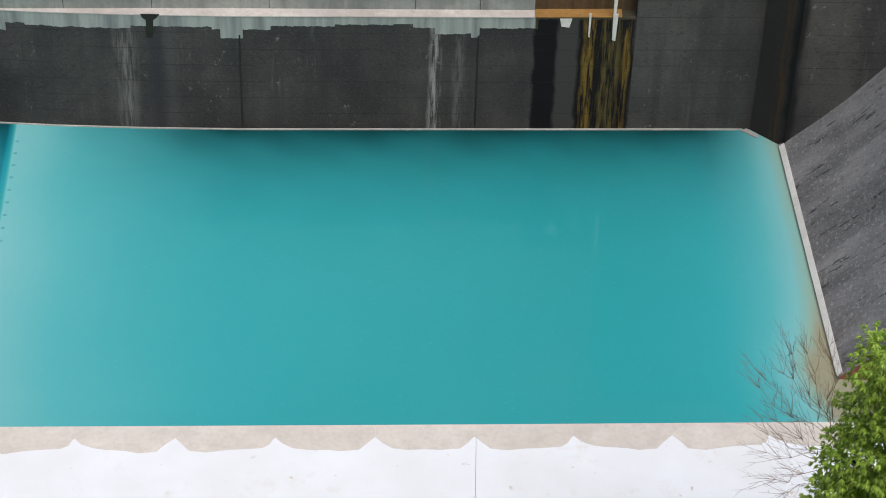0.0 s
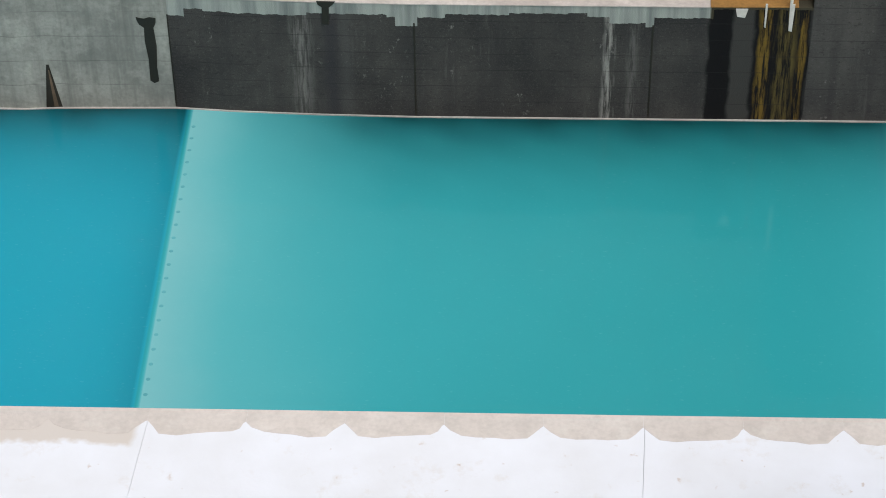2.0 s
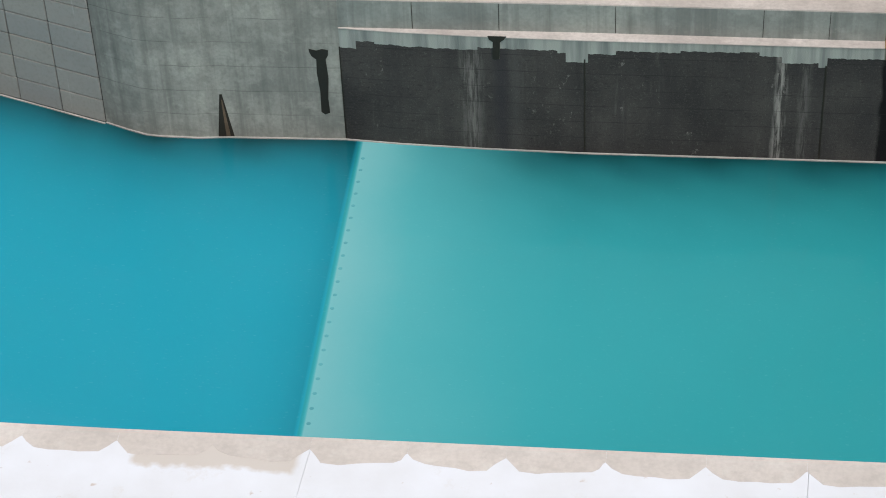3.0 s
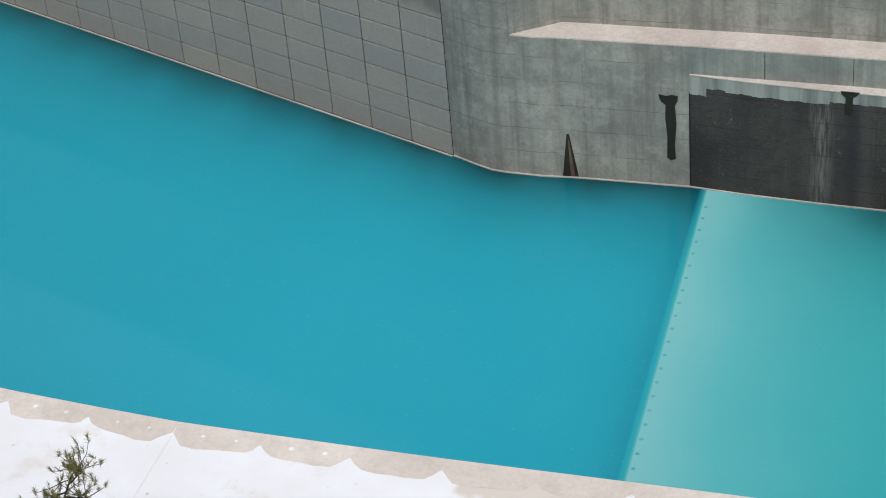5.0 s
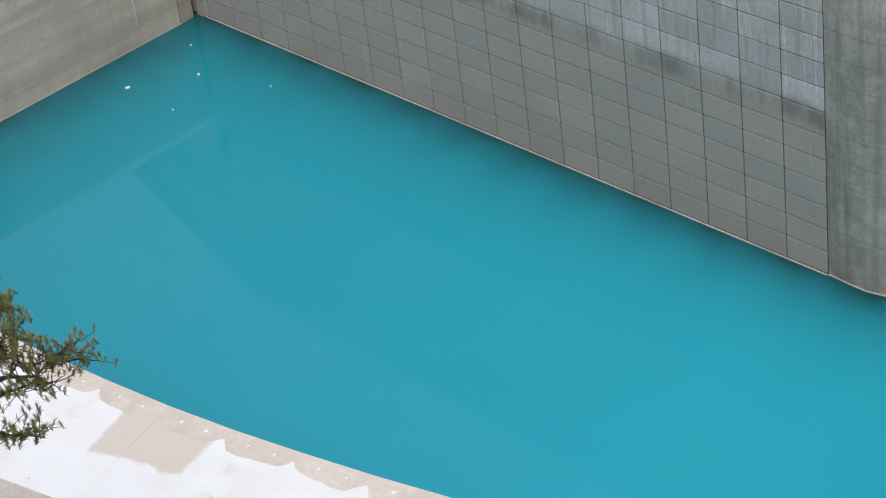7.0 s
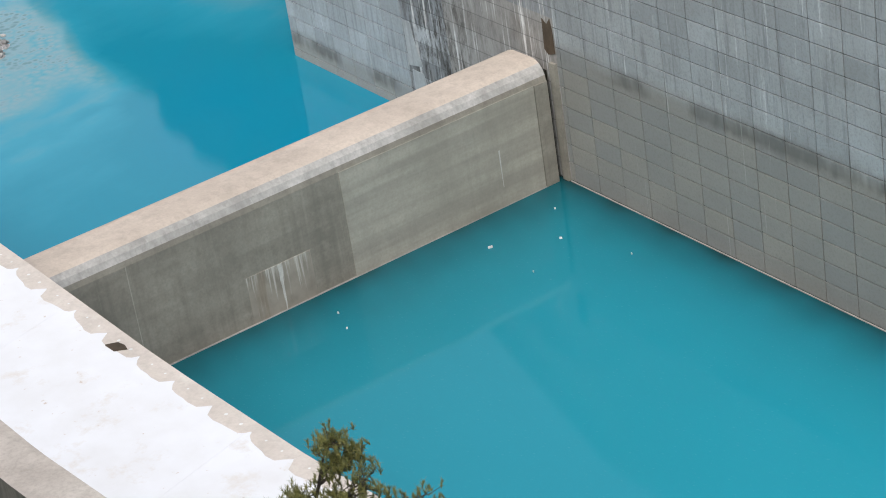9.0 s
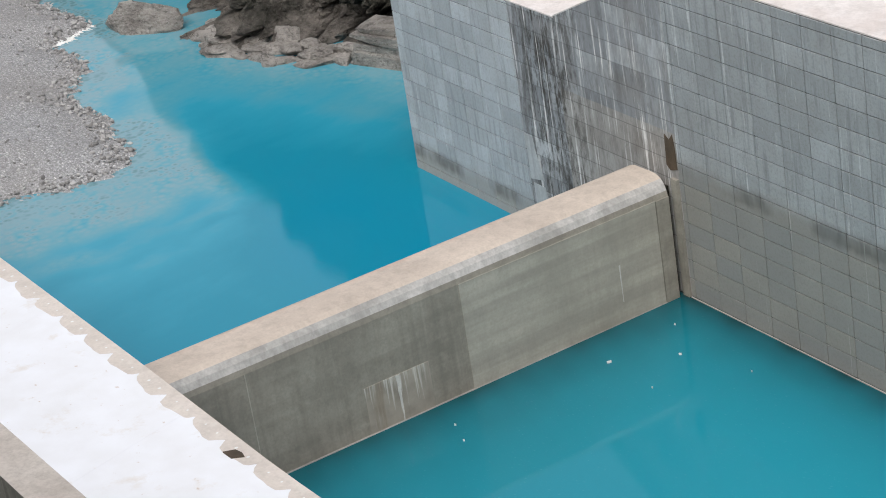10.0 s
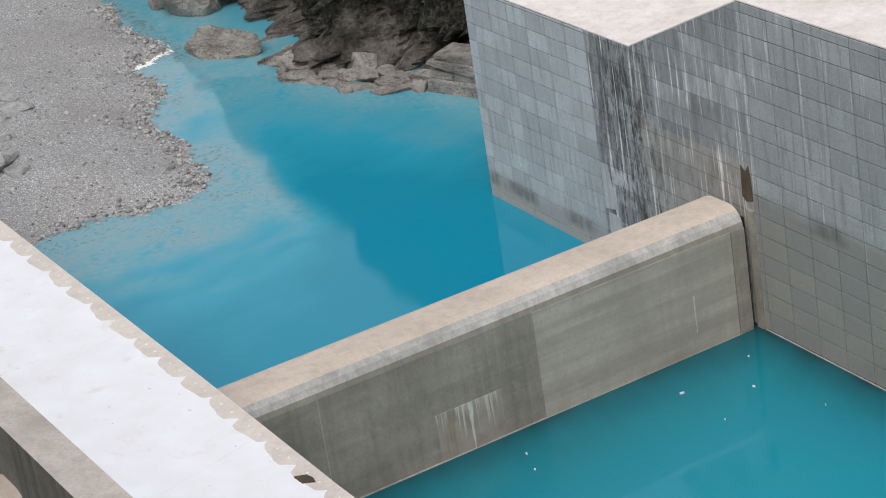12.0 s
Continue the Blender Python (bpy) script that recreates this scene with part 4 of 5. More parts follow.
for x0, w, zt, zb in ((3.38, 0.38, 4.24, 3.92), (4.28, 0.07, 4.42, 3.55), (5.02, 0.16, 4.42, 3.42)):
    p = wall_plate("lime_crust", [(x0, zt), (x0 + w, zt), (x0 + w * 0.8, zb), (x0 + w * 0.15, zb + 0.04)], 0.03, 0.04, M_LIME, "white lime crust hanging on the dark wall", "lime crust")
bar = wall_plate("white_pipe", [(5.02, 5.3), (5.14, 5.3), (5.10, 4.3), (5.02, 4.3)], 0.05, 0.10, M_LIME, "white crusted pipe in the outlet recess", "pipe")
# upright joints of the old wall
for x in (-6.52, 0.86, -14.26):
    wall_plate("joint", [(x, 3.6), (x + 0.05, 3.6), (x + 0.05, 0.05), (x, 0.05)], 0.008, 0.02, M_HOLE).parent = bpy.data.objects["wall_blackened"]
for x in (-11.9, -9.2, -5.6, -1.1, 0.9):
    y = float(near_line(x, PARAPET)) - 0.012
    prism("joint", [(x, y, 4.32), (x + 0.018, y, 4.32), (x + 0.018, y, 5.3), (x, y, 5.3)], (0, 0.2, 0), M_HOLE, bpy.data.objects["wall_parapet"])
# rusty notch above the weir's end
notch = prism("rust_patch", [pw(-13.35, 5.9, 0.03), pw(-13.1, 5.7, 0.03), pw(-12.62, 5.85, 0.03), pw(-12.66, 6.9, 0.03), pw(-12.75, 7.4, 0.03), pw(-13.0, 7.1, 0.03), pw(-13.3, 7.3, 0.03)], (0.02 * PN[0], 0.02 * PN[1], 0), M_RUST, WALL_S)
for s0, w, z0, z1 in ((-24.40, 1.15, 2.1, 4.35), (-24.2, 1.9, 0.7, 1.95)):
    prism("pale_patch", [pw(s0, z0, 0.03), pw(s0 + w, z0 + 0.2, 0.03), pw(s0 + w * 0.55, z1 - 0.5, 0.03), pw(s0 + w * 0.5, z1, 0.03), pw(s0, z1, 0.03)], (0.015 * PN[0], 0.015 * PN[1], 0), M_RUNS, WALL_S)

# ---- the spillway foot: lime strip ----
prism("apron_lime_strip", [(10.60, 58.15, 0.05), (10.74, 58.15, 0.19), (11.36, 47.4, 0.19), (11.22, 47.4, 0.05)], (-0.03, 0, 0.04), M_STRIP, bpy.data.objects["spillway_apron"])
tagged(prism("kerb_block", [(9.45, 59.02, -1), (9.92, 58.66, -1), (10.0, 58.78, -1), (9.62, 59.12, -1)], (0, 0, 1.05), M_WHITE), "white crusted corner block at the wall foot", "kerb", kind="structure")

# bolt heads of the submerged lip: tinted discs on the surface, to fit the camera's view
lip = new("lip_bolts")
tagged(lip, "row of tinted discs on the water for the drowned sill's bolts", "sill")
bolt_mesh = None
for k in range(22):
    y = 57.2 - 0.62 * k
    bx = -13.79 + (58 - y) * 0.0657 + 0.22
    if bolt_mesh is None:
        bm = bmesh.new()
        bmesh.ops.create_cone(bm, cap_ends=True, segments=8, radius1=0.07, radius2=0.05, depth=0.01)
        ob = part("bolt", bm, concrete("water_tinted_bolt", (0.10, 0.38, 0.41), (0.08, 0.33, 0.36), 0.0, 0.2), lip)
        bolt_mesh = ob.data
    else:
        ob = new("bolt", bolt_mesh)
        ob.parent = lip
    ob.location = (bx, y, 0.003)


# ---- floating litter ----
def litter(x, y, size, turn):
    bm = bmesh.new()
    bmesh.ops.create_cube(bm, size=1.0)
    bmesh.ops.subdivide_edges(bm, edges=bm.edges[:], cuts=1)
    rng = random.Random(int(x * 100))
    for v in bm.verts:
        v.co.x *= size * rng.uniform(0.8, 1.1)
        v.co.y *= size * 0.35 * rng.uniform(0.7, 1.1)
        v.co.z *= 0.10
    ob = part("floating_litter", bm, M_FOAM)
    ob.matrix_basis = pose(x, y, 0.03, 0, 0, turn)
    return tagged(ob, "small white foam scrap floating on the pool", "litter", "litter on the pool")


for x, y, sz, tn in ((-53.05, 61.54, 0.19, 50), (-50.81, 63.34, 0.12, 10), (-55.46, 54.73, 0.09, 0), (-54.35, 53.96, 0.07, 40), (-52.54, 65.37, 0.07, 20), (-50.2, 60.6, 0.05, 0), (-47.4, 63.4, 0.05, 0)):
    litter(x, y, sz, tn)


# ---- gravel bar, stones, rocks and cliff ----
gx = np.arange(-175, -86, 0.55)
gy = np.arange(46, 112, 0.55)
tagged(sheet("gravel_bar", gx, gy, gravel_height, M_GRAVEL, lambda x, y: (gravel_height(x, y) > RIVER - 1.2) & (y > near_line(x, EDGE) - 1)),
       "grey gravel bar sloping into the river", "gravel bar", kind="structure")


def boulder_bm(seed, sx, sy, sz, sub=2, rough=0.35):
    """A rock broken along a dozen planes, with worn edges and a rough skin."""
    bm = bmesh.new()
    bmesh.ops.create_icosphere(bm, subdivisions=sub, radius=1.0)
    o = Vector((seed * 7.3, seed * 3.1, seed * 1.7))
    rng = random.Random(seed * 13 + 5)
    planes = []
    for _ in range(13):
        n = Vector((rng.gauss(0, 1), rng.gauss(0, 1), rng.gauss(0, 1))).normalized()
        planes.append((n, rng.uniform(0.62, 0.95)))
    for v in bm.verts:
        p = v.co.copy()
        cut = min([1.12] + [d / max(p.dot(n), 1e-3) for n, d in planes if p.dot(n) > 0.2])
        k = cut * (1 + rough * 0.22 * noise.noise(p * 2.1 + o) + rough * 0.20 * noise.noise(p * 5.3 + o))
        v.co = Vector((p.x * sx * k, p.y * sy * k, p.z * sz * k))
    return bm


def boulder(x, y, z, sx, sy, sz, seed, label, turn=0, material=M_ROCK, group=""):
    bm = boulder_bm(seed, sx, sy, sz, 4 if sx > 1.6 else 3)
    ob = part("boulder", bm, material)
    ob.matrix_basis = pose(x, y, z, 0, 0, turn)
    return tagged(ob, label, "boulder", group)


boulder(-107.2, 84.7, -0.2, 2.9, 1.5, 1.5, 3, "large pale boulder standing in the river", 25)
boulder(-116.0, 89.6, 0.3, 2.0, 1.6, 2.2, 5, "tall grey boulder at the river bend", 20)
boulder(-119.0, 89.6, 0.0, 1.2, 1.0, 1.2, 6, "grey boulder at the river bend")
for k, (x, y, s) in enumerate(((-111.5, 71.1, 0.7), (-109.3, 70.2, 0.75), (-108.4, 68.5, 0.5), (-105.6, 66.4, 0.6), (-102.3, 63.9, 1.1), (-100.9, 63.9, 0.8))):
    boulder(x, y, float(gravel_height(np.array(x), np.array(y))) + 0.02, 1.35 * s, 0.95 * s, 0.36 * s, 20 + k, "pale boulder half sunk in the gravel bar", 30 * k, M_STONE, "boulders on the gravel")
rng = random.Random(11)
shelf = [(-85.6, 84.9), (-88.9, 84.5), (-91.0, 83.1), (-93.1, 82.5), (-96.2, 82.7), (-98.2, 82.5), (-100.2, 83.2), (-101.6, 84.4)]
for k in range(96):
    u = rng.random() * (len(shelf) - 1.001)
    i = int(u)
    f = u - i
    x = shelf[i][0] * (1 - f) + shelf[i + 1][0] * f
    back = rng.uniform(0.0, 3.2)
    y = shelf[i][1] * (1 - f) + shelf[i + 1][1] * f + back
    s = rng.choice((0.3, 0.4, 0.5, 0.65, 0.9)) * rng.uniform(0.8, 1.25)
    boulder(x, y, RIVER + 0.02 + 0.20 * back * rng.random(), s * rng.uniform(1.1, 2.1), s * rng.uniform(0.7, 1.1), s * rng.uniform(0.35, 0.7), 40 + k, "pale water worn rock at the foot of the cliff", rng.uniform(-40, 40), M_ROCK, "rocks below the cliff")


def riffle():
    """White broken water where the river runs over the tail of the bar."""
    rng = random.Random(31)
    vs, fs = [], []
    for _ in range(130):
        f = rng.random()
        x, y = -110.4 - 0.9 * f + rng.gauss(0, 0.22), 80.3 + 3.2 * f + rng.gauss(0, 0.2)
        a, ln, w = rng.uniform(-0.5, 0.9), rng.uniform(0.12, 0.4), rng.uniform(0.04, 0.10)
        u, v = Vector((math.cos(a), math.sin(a), 0)) * ln, Vector((-math.sin(a), math.cos(a), 0)) * w
        c = Vector((x, y, RIVER + 0.02))
        o = len(vs)
        vs += [c - u, c - v, c + u, c + v, c + Vector((0, 0, rng.uniform(0.03, 0.07)))]
        fs += [(o, o + 1, o + 4), (o + 1, o + 2, o + 4), (o + 2, o + 3, o + 4), (o + 3, o, o + 4)]
    me = bpy.data.meshes.new("riffle")
    me.from_pydata(vs, [], fs)
    me.materials.append(M_FOAM)
    tagged(new("riffle", me), "white broken water at the tail of the gravel bar", "riffle", kind="stuff")


riffle()


def stones(name, spots, material, label):
    """Many small stones as one mesh."""
    vs, fs = [], []
    base = boulder_bm(2, 1, 1, 1, 1, 0.3)
    bv = [v.co.copy() for v in base.verts]
    bf = [[v.index for v in f.verts] for f in base.faces]
    base.free()
    rng = random.Random(4)
    for x, y, z, s in spots:
        m = Euler((rng.uniform(0, 6), rng.uniform(0, 6), rng.uniform(0, 6))).to_matrix()
        sc = Vector((s * rng.uniform(0.7, 1.5), s * rng.uniform(0.6, 1.1), s * rng.uniform(0.5, 0.9)))
        o = len(vs)
        for p in bv:
            w = m @ p
            vs.append((x + w.x * sc.x, y + w.y * sc.y, z + w.z * sc.z))
        fs += [[o + i for i in f] for f in bf]
    me = bpy.data.meshes.new(name)
    me.from_pydata(vs, [], fs)
    me.materials.append(material)
    return tagged(new(name, me), label, "stones", kind="stuff")


rng = random.Random(9)
spots = []
edge_pts = arc_points(GRAVEL[:18], 0.16)
for x, y, dx, dy in edge_pts:
    for _ in range(4):
        off = -abs(rng.gauss(0, 0.8)) + 0.25
        px, py = x + dy * off * 1.0 + rng.uniform(-0.2, 0.2), y - dx * off + rng.uniform(-0.2, 0.2)
        if not inside(np.array(px), np.array(py), GRAVEL) and off > 0.3:
            px, py = x, y
        spots.append((px, py, float(gravel_height(np.array(px), np.array(py))) + 0.06, rng.choice((0.05, 0.07, 0.09, 0.12, 0.18))))
for _ in range(3000):
    x, y = rng.uniform(-125, -91), rng.uniform(56, 88)
    if inside(np.array(x), np.array(y), GRAVEL):
        ridge = math.exp(-((y - 0.75 * (x + 105) - 71.5) / 2.0) ** 2)
        if rng.random() < 0.4 + ridge:
            spots.append((x, y, float(gravel_height(np.array(x), np.array(y))) + 0.02, rng.choice((0.07, 0.09, 0.12, 0.2 if ridge > 0.4 else 0.1))))
stones("river_stones", spots, M_PEBBLE, "loose grey stones along the gravel edge")

def cliff():
    """Rock wall along the far bank: broken faces that lean back, rough at three scales."""
    line = [(-72.0, 84.6), (-80, 86.2), (-88.0, 86.2), (-93.0, 85.4), (-97.5, 84.4), (-101.0, 84.6), (-104.8, 87.2), (-108.0, 88.2), (-112.5, 90.6), (-121, 91.5), (-126, 95), (-150, 111), (-170, 116)]
    pts = arc_points(line, 0.22)
    low = np.arange(-1.5, 8, 0.2)
    vs, fs = [], []

    def block(p, size, tilt, gap):
        """Steps and tilted faces of blocks about that size, with clefts between them."""
        q = Vector((p.x / size, p.y / size, p.z / (size * 1.35)))
        q = q + 0.35 * noise.noise_vector(q * 0.9)
        dist, near = noise.voronoi(q)
        face = noise.cell_vector(near[0] * 3.7) - Vector((0.5, 0.5, 0.5))
        cleft = math.exp(-((dist[1] - dist[0]) / 0.09) ** 2)
        return size * (tilt * (q - near[0]).dot(face) * 2 + 0.45 * (noise.cell(near[0] * 5.1) - 0.5) - gap * cleft)

    for k, (x, y, dx, dy) in enumerate(pts):
        nx, ny = dy, -dx
        if ny > 0:
            nx, ny = -nx, -ny
        top = float(cliff_top(x))
        for h in np.concatenate([low, np.linspace(8, top, 12)[1:], [top + 0.6, top + 1.4, top + 2.6]]):
            p = Vector((x, y, h))
            out = 1.5 * noise.fractal(p * 0.13, 1.0, 2.0, 3) + block(p, 3.4, 0.8, 0.30) + block(p, 1.25, 0.8, 0.26) + block(p, 0.5, 0.8, 0.25) + 0.12 * noise.fractal(p * 2.1, 0.9, 2.0, 3)
            out -= 0.36 * h + 1.8 * math.exp(-((h - 0.3) / 0.9) ** 2 - ((x + 103.5) / 2.2) ** 2) - 1.1 * math.exp(-((h + 0.3) / 0.9) ** 2) + 2.6 * max(0.0, h - top)
            vs.append((x + nx * out, y + ny * out, h))
    m = len(low) + 14
    for k in range(len(pts) - 1):
        for j in range(m - 1):
            a = k * m + j
            fs.append((a, a + m, a + m + 1, a + 1))
    me = bpy.data.meshes.new("cliff")
    me.from_pydata(vs, [], fs)
    me.materials.append(M_CLIFF)
    return tagged(new("cliff", me), "dark weathered rock cliff with moss above pale feet", "cliff", kind="structure")


cliff()
# stratified block beside the wall's end
block = new("layered_rock")
tagged(block, "layered square rock beside the end of the wall", "rock")
for k, (z0, z1, i) in enumerate(((-1.0, 0.35, 0.0), (0.37, 0.75, 0.12), (0.77, 1.35, 0.05), (1.37, 1.75, 0.3))):
    bm = boulder_bm(70 + k, 1, 1, 1, 3, 0.1)
    for v in bm.verts:
        c = v.co
        v.co = Vector((max(-2.6 + i, min(2.6 - i, c.x * 4.2)), max(-1.3 + i, min(1.3 - i, c.y * 2.2)), (z0 + z1) / 2 + max(-0.5, min(0.5, c.z)) * (z1 - z0)))
    part("rock_layer", bm, M_ROCK, block)
block.matrix_basis = pose(-86.4, 85.8, 0.1, 0, 0, 3)


# ---- trees on the near bank ----
def tube(vs, fs, pts, r0, r1, sides=6):
    """Adds a tapered bent tube to the lists."""
    n = len(pts)
    o = len(vs)
    for k, p in enumerate(pts):
        a = Vector(pts[min(k + 1, n - 1)]) - Vector(pts[max(k - 1, 0)])
        a.normalize()
        u = a.orthogonal().normalized()
        w = a.cross(u)
        r = r0 + (r1 - r0) * k / (n - 1)
        for i in range(sides):
            t = 2 * math.pi * i / sides
            vs.append(tuple(Vector(p) + (u * math.cos(t) + w * math.sin(t)) * r))
    for k in range(n - 1):
        for i in range(sides):
            a, b = o + k * sides + i, o + k * sides + (i + 1) % sides
            fs.append((a, b, b + sides, a + sides))
    fs.append(tuple(o + (n - 1) * sides + i for i in range(sides)))


def bent(a, b, rng, sag=0.12, n=6):
    """A crooked line from a to b."""
    a, b = Vector(a), Vector(b)
    ln = (b - a).length
    out = []
    for k in range(n + 1):
        f = k / n
        w = math.sin(math.pi * f) * ln * sag
        out.append(a.lerp(b, f) + Vector((rng.uniform(-1, 1), rng.uniform(-1, 1), rng.uniform(-1, 1))) * w * 0.7)
    return out


def aim(bearing, slope, r):
    """The point at horizontal distance r from the standpoint, in that bearing and slope."""
    t = radians(bearing)
    return Vector((r * math.sin(t), r * math.cos(t), EYE[2] + slope * r))


def ground_at(x, y):
    return float(ground_height(np.array([x]), np.array([y]))[0])


def mesh_part(name, vs, fs, material, parent, smooth=False):
    me = bpy.data.meshes.new(name)
    me.from_pydata([tuple(v) for v in vs], [], fs)
    if smooth:
        me.polygons.foreach_set("use_smooth", [True] * len(me.polygons))
    me.materials.append(material)
    ob = new(name, me)
    ob.parent = parent
    return ob


def tuft(vs, fs, p, axis, rng, length, count):
    """A brush of pine needles round a shoot."""
    axis = Vector(axis).normalized()
    for _ in range(count):
        d = (axis * rng.uniform(0.35, 1.2) + Vector((rng.uniform(-1, 1), rng.uniform(-1, 1), rng.uniform(-1, 1))) * 0.75).normalized()
        q = p + axis * rng.uniform(-0.06, 0.10)
        side = d.orthogonal().normalized() * 0.0055
        o = len(vs)
        vs += [q - side, q + side, q + d * length * rng.uniform(0.7, 1.1)]
        fs.append((o, o + 1, o + 2))


def pine(trunk, limbs, label, seed, tufts=26, spread=0.5, girth=0.15):
    """trunk: points from the ground up; limbs: (height fraction, end) of the main boughs."""
    rng = random.Random(seed)
    root = new("pine_tree")
    tagged(root, label, "tree", "pines on the bank")
    tv, tf = [], []
    tube(tv, tf, trunk, girth, 0.012, 8)
    mesh_part("trunk", tv, tf, M_BARK, root, True)
    nv, nf = [], []
    for f, end in limbs:
        k = f * (len(trunk) - 1)
        i = min(int(k), len(trunk) - 2)
        a = Vector(trunk[i]).lerp(Vector(trunk[i + 1]), k - i)
        bv, bf = [], []
        line = bent(a, end, rng, 0.10)
        tube(bv, bf, line, min(0.045, girth * 0.5), 0.010, 6)
        ln = (Vector(end) - a).length
        for _ in range(tufts):
            g = rng.uniform(0.35, 1.0)
            q = line[min(int(g * 6), 5)].lerp(line[min(int(g * 6) + 1, 6)], (g * 6) % 1)
            t = q + Vector((rng.gauss(0, 1), rng.gauss(0, 1), rng.gauss(0.25, 0.6))) * spread * (0.25 + 0.4 * ln / 3)
            tube(bv, bf, bent(q, t, rng, 0.1, 3), 0.012, 0.005, 4)
            up = Vector((rng.uniform(-0.5, 0.5), rng.uniform(-0.5, 0.5), 1.0))
            tuft(nv, nf, t, up, rng, 0.13, 34)
            tuft(nv, nf, t.lerp(q, 0.35), up, rng, 0.12, 18)
        mesh_part("bough", bv, bf, M_BARK, root)
    mesh_part("crown", nv, nf, M_NEEDLE, root)
    return root


RB = 36.0
foot = aim(-48.3, -0.743, RB)
foot.z = ground_at(foot.x, foot.y) - 0.2
pine([foot, aim(-48.2, -0.80, RB), aim(-48.02, -0.743, RB), aim(-47.69, -0.706, RB), aim(-47.35, -0.675, RB), aim(-46.8, -0.645, RB), aim(-46.42, -0.625, RB)],
     [(0.68, aim(-45.2, -0.648, RB - 0.5)), (0.64, aim(-44.06, -0.672, RB)), (0.62, aim(-43.5, -0.680, RB + 0.3)), (0.58, aim(-44.6, -0.690, RB)), (0.50, aim(-45.6, -0.722, RB + 0.2)), (0.8, aim(-46.1, -0.640, RB)),
      (0.95, aim(-46.3, -0.625, RB)), (0.75, aim(-47.7, -0.655, RB)), (0.66, aim(-48.8, -0.668, RB)), (0.70, aim(-45.9, -0.662, RB + 0.6)), (0.72, aim(-46.6, -0.668, RB - 0.7)), (0.6, aim(-49.3, -0.69, RB)), (0.85, aim(-45.5, -0.636, RB))],
     "green pine with a crooked dark trunk on the bank", 5, 46, 0.62, 0.11)
RA = 33.0
foot = aim(-35.6, -1.0, RA)
foot.z = ground_at(foot.x, foot.y) - 0.2
pine([foot, aim(-35.5, -0.98, RA), aim(-35.3, -0.92, RA), aim(-35.06, -0.888, RA), aim(-34.6, -0.87, RA), aim(-34.3, -0.862, RA)],
     [(0.75, aim(-34.05, -0.862, RA)), (0.9, aim(-34.5, -0.862, RA)), (0.7, aim(-35.5, -0.882, RA)), (0.66, aim(-34.1, -0.889, RA + 0.3)), (0.6, aim(-36.3, -0.89, RA))],
     "small young pine with sparse tufts on the bank", 8, 14, 0.75, 0.04)
foot = aim(-37.9, -1.0, RA + 1)
foot.z = ground_at(foot.x, foot.y) - 0.2
pine([foot, aim(-37.9, -0.97, RA + 1), aim(-37.9, -0.90, RA + 1), aim(-37.92, -0.868, RA + 1)], [(0.9, aim(-37.9, -0.862, RA + 1)), (0.75, aim(-38.4, -0.88, RA + 1))],
     "tip of a slim young pine on the bank", 9, 8, 0.5, 0.03)


def broadleaf():
    """A dense evergreen with long drooping fresh leaves."""
    rng = random.Random(3)
    r = 29.0
    root = new("broadleaf_tree")
    tagged(root, "bright green broadleaf tree with drooping long leaves", "tree")
    c = aim(17.6, -0.945, r)
    base = Vector((c.x, c.y, ground_at(c.x, c.y) - 0.2))
    tv, tf = [], []
    tube(tv, tf, bent(base, c, rng, 0.03), 0.28, 0.10, 10)
    mesh_part("trunk", tv, tf, M_BARK, root, True)
    lv, lf = [], []
    lobes = [(14.9, -0.862, 0.75), (15.9, -0.87, 1.2), (14.6, -0.905, 0.75), (14.35, -0.945, 0.85), (14.2, -0.985, 0.8), (15.3, -0.94, 1.1), (16.4, -0.92, 1.4), (15.2, -1.0, 1.3), (17.2, -0.98, 1.6), (18.2, -0.90, 1.6), (18.6, -1.0, 1.5), (14.3, -1.03, 1.0), (16.0, -1.06, 1.4)]
    for b, s, rad in lobes:
        q = aim(b, s, r + rng.uniform(-0.4, 0.4))
        bv, bf = [], []
        tube(bv, bf, bent(c.lerp(base, 0.1), q, rng, 0.06), 0.07, 0.02, 6)
        mesh_part("bough", bv, bf, M_BARK, root)
        for _ in range(int(420 * rad * rad)):
            d = Vector((rng.gauss(0, 1), rng.gauss(0, 1), rng.gauss(0, 1))).normalized()
            p = q + d * rad * rng.uniform(0.55, 1.05) * (0.8 + 0.35 * noise.noise(d * 2.2 + q))
            out = (d + Vector((0, 0, -0.25))).normalized()
            for _ in range(11):
                g = (out + Vector((rng.gauss(0, 0.6), rng.gauss(0, 0.6), rng.gauss(-0.35, 0.4)))).normalized()
                w = g.cross(Vector((rng.uniform(-0.4, 0.4), rng.uniform(-0.4, 0.4), 1))).normalized()
                ln, wd = rng.uniform(0.08, 0.14), rng.uniform(0.012, 0.018)
                n = w.cross(g) * 0.012
                o = len(lv)
                lv += [p, p + g * ln * 0.5 + w * wd + n, p + g * ln + Vector((0, 0, -0.02)), p + g * ln * 0.5 - w * wd + n]
                lf += [(o, o + 1, o + 2, o + 3)]
    mesh_part("crown", lv, lf, M_LEAF, root)


broadleaf()


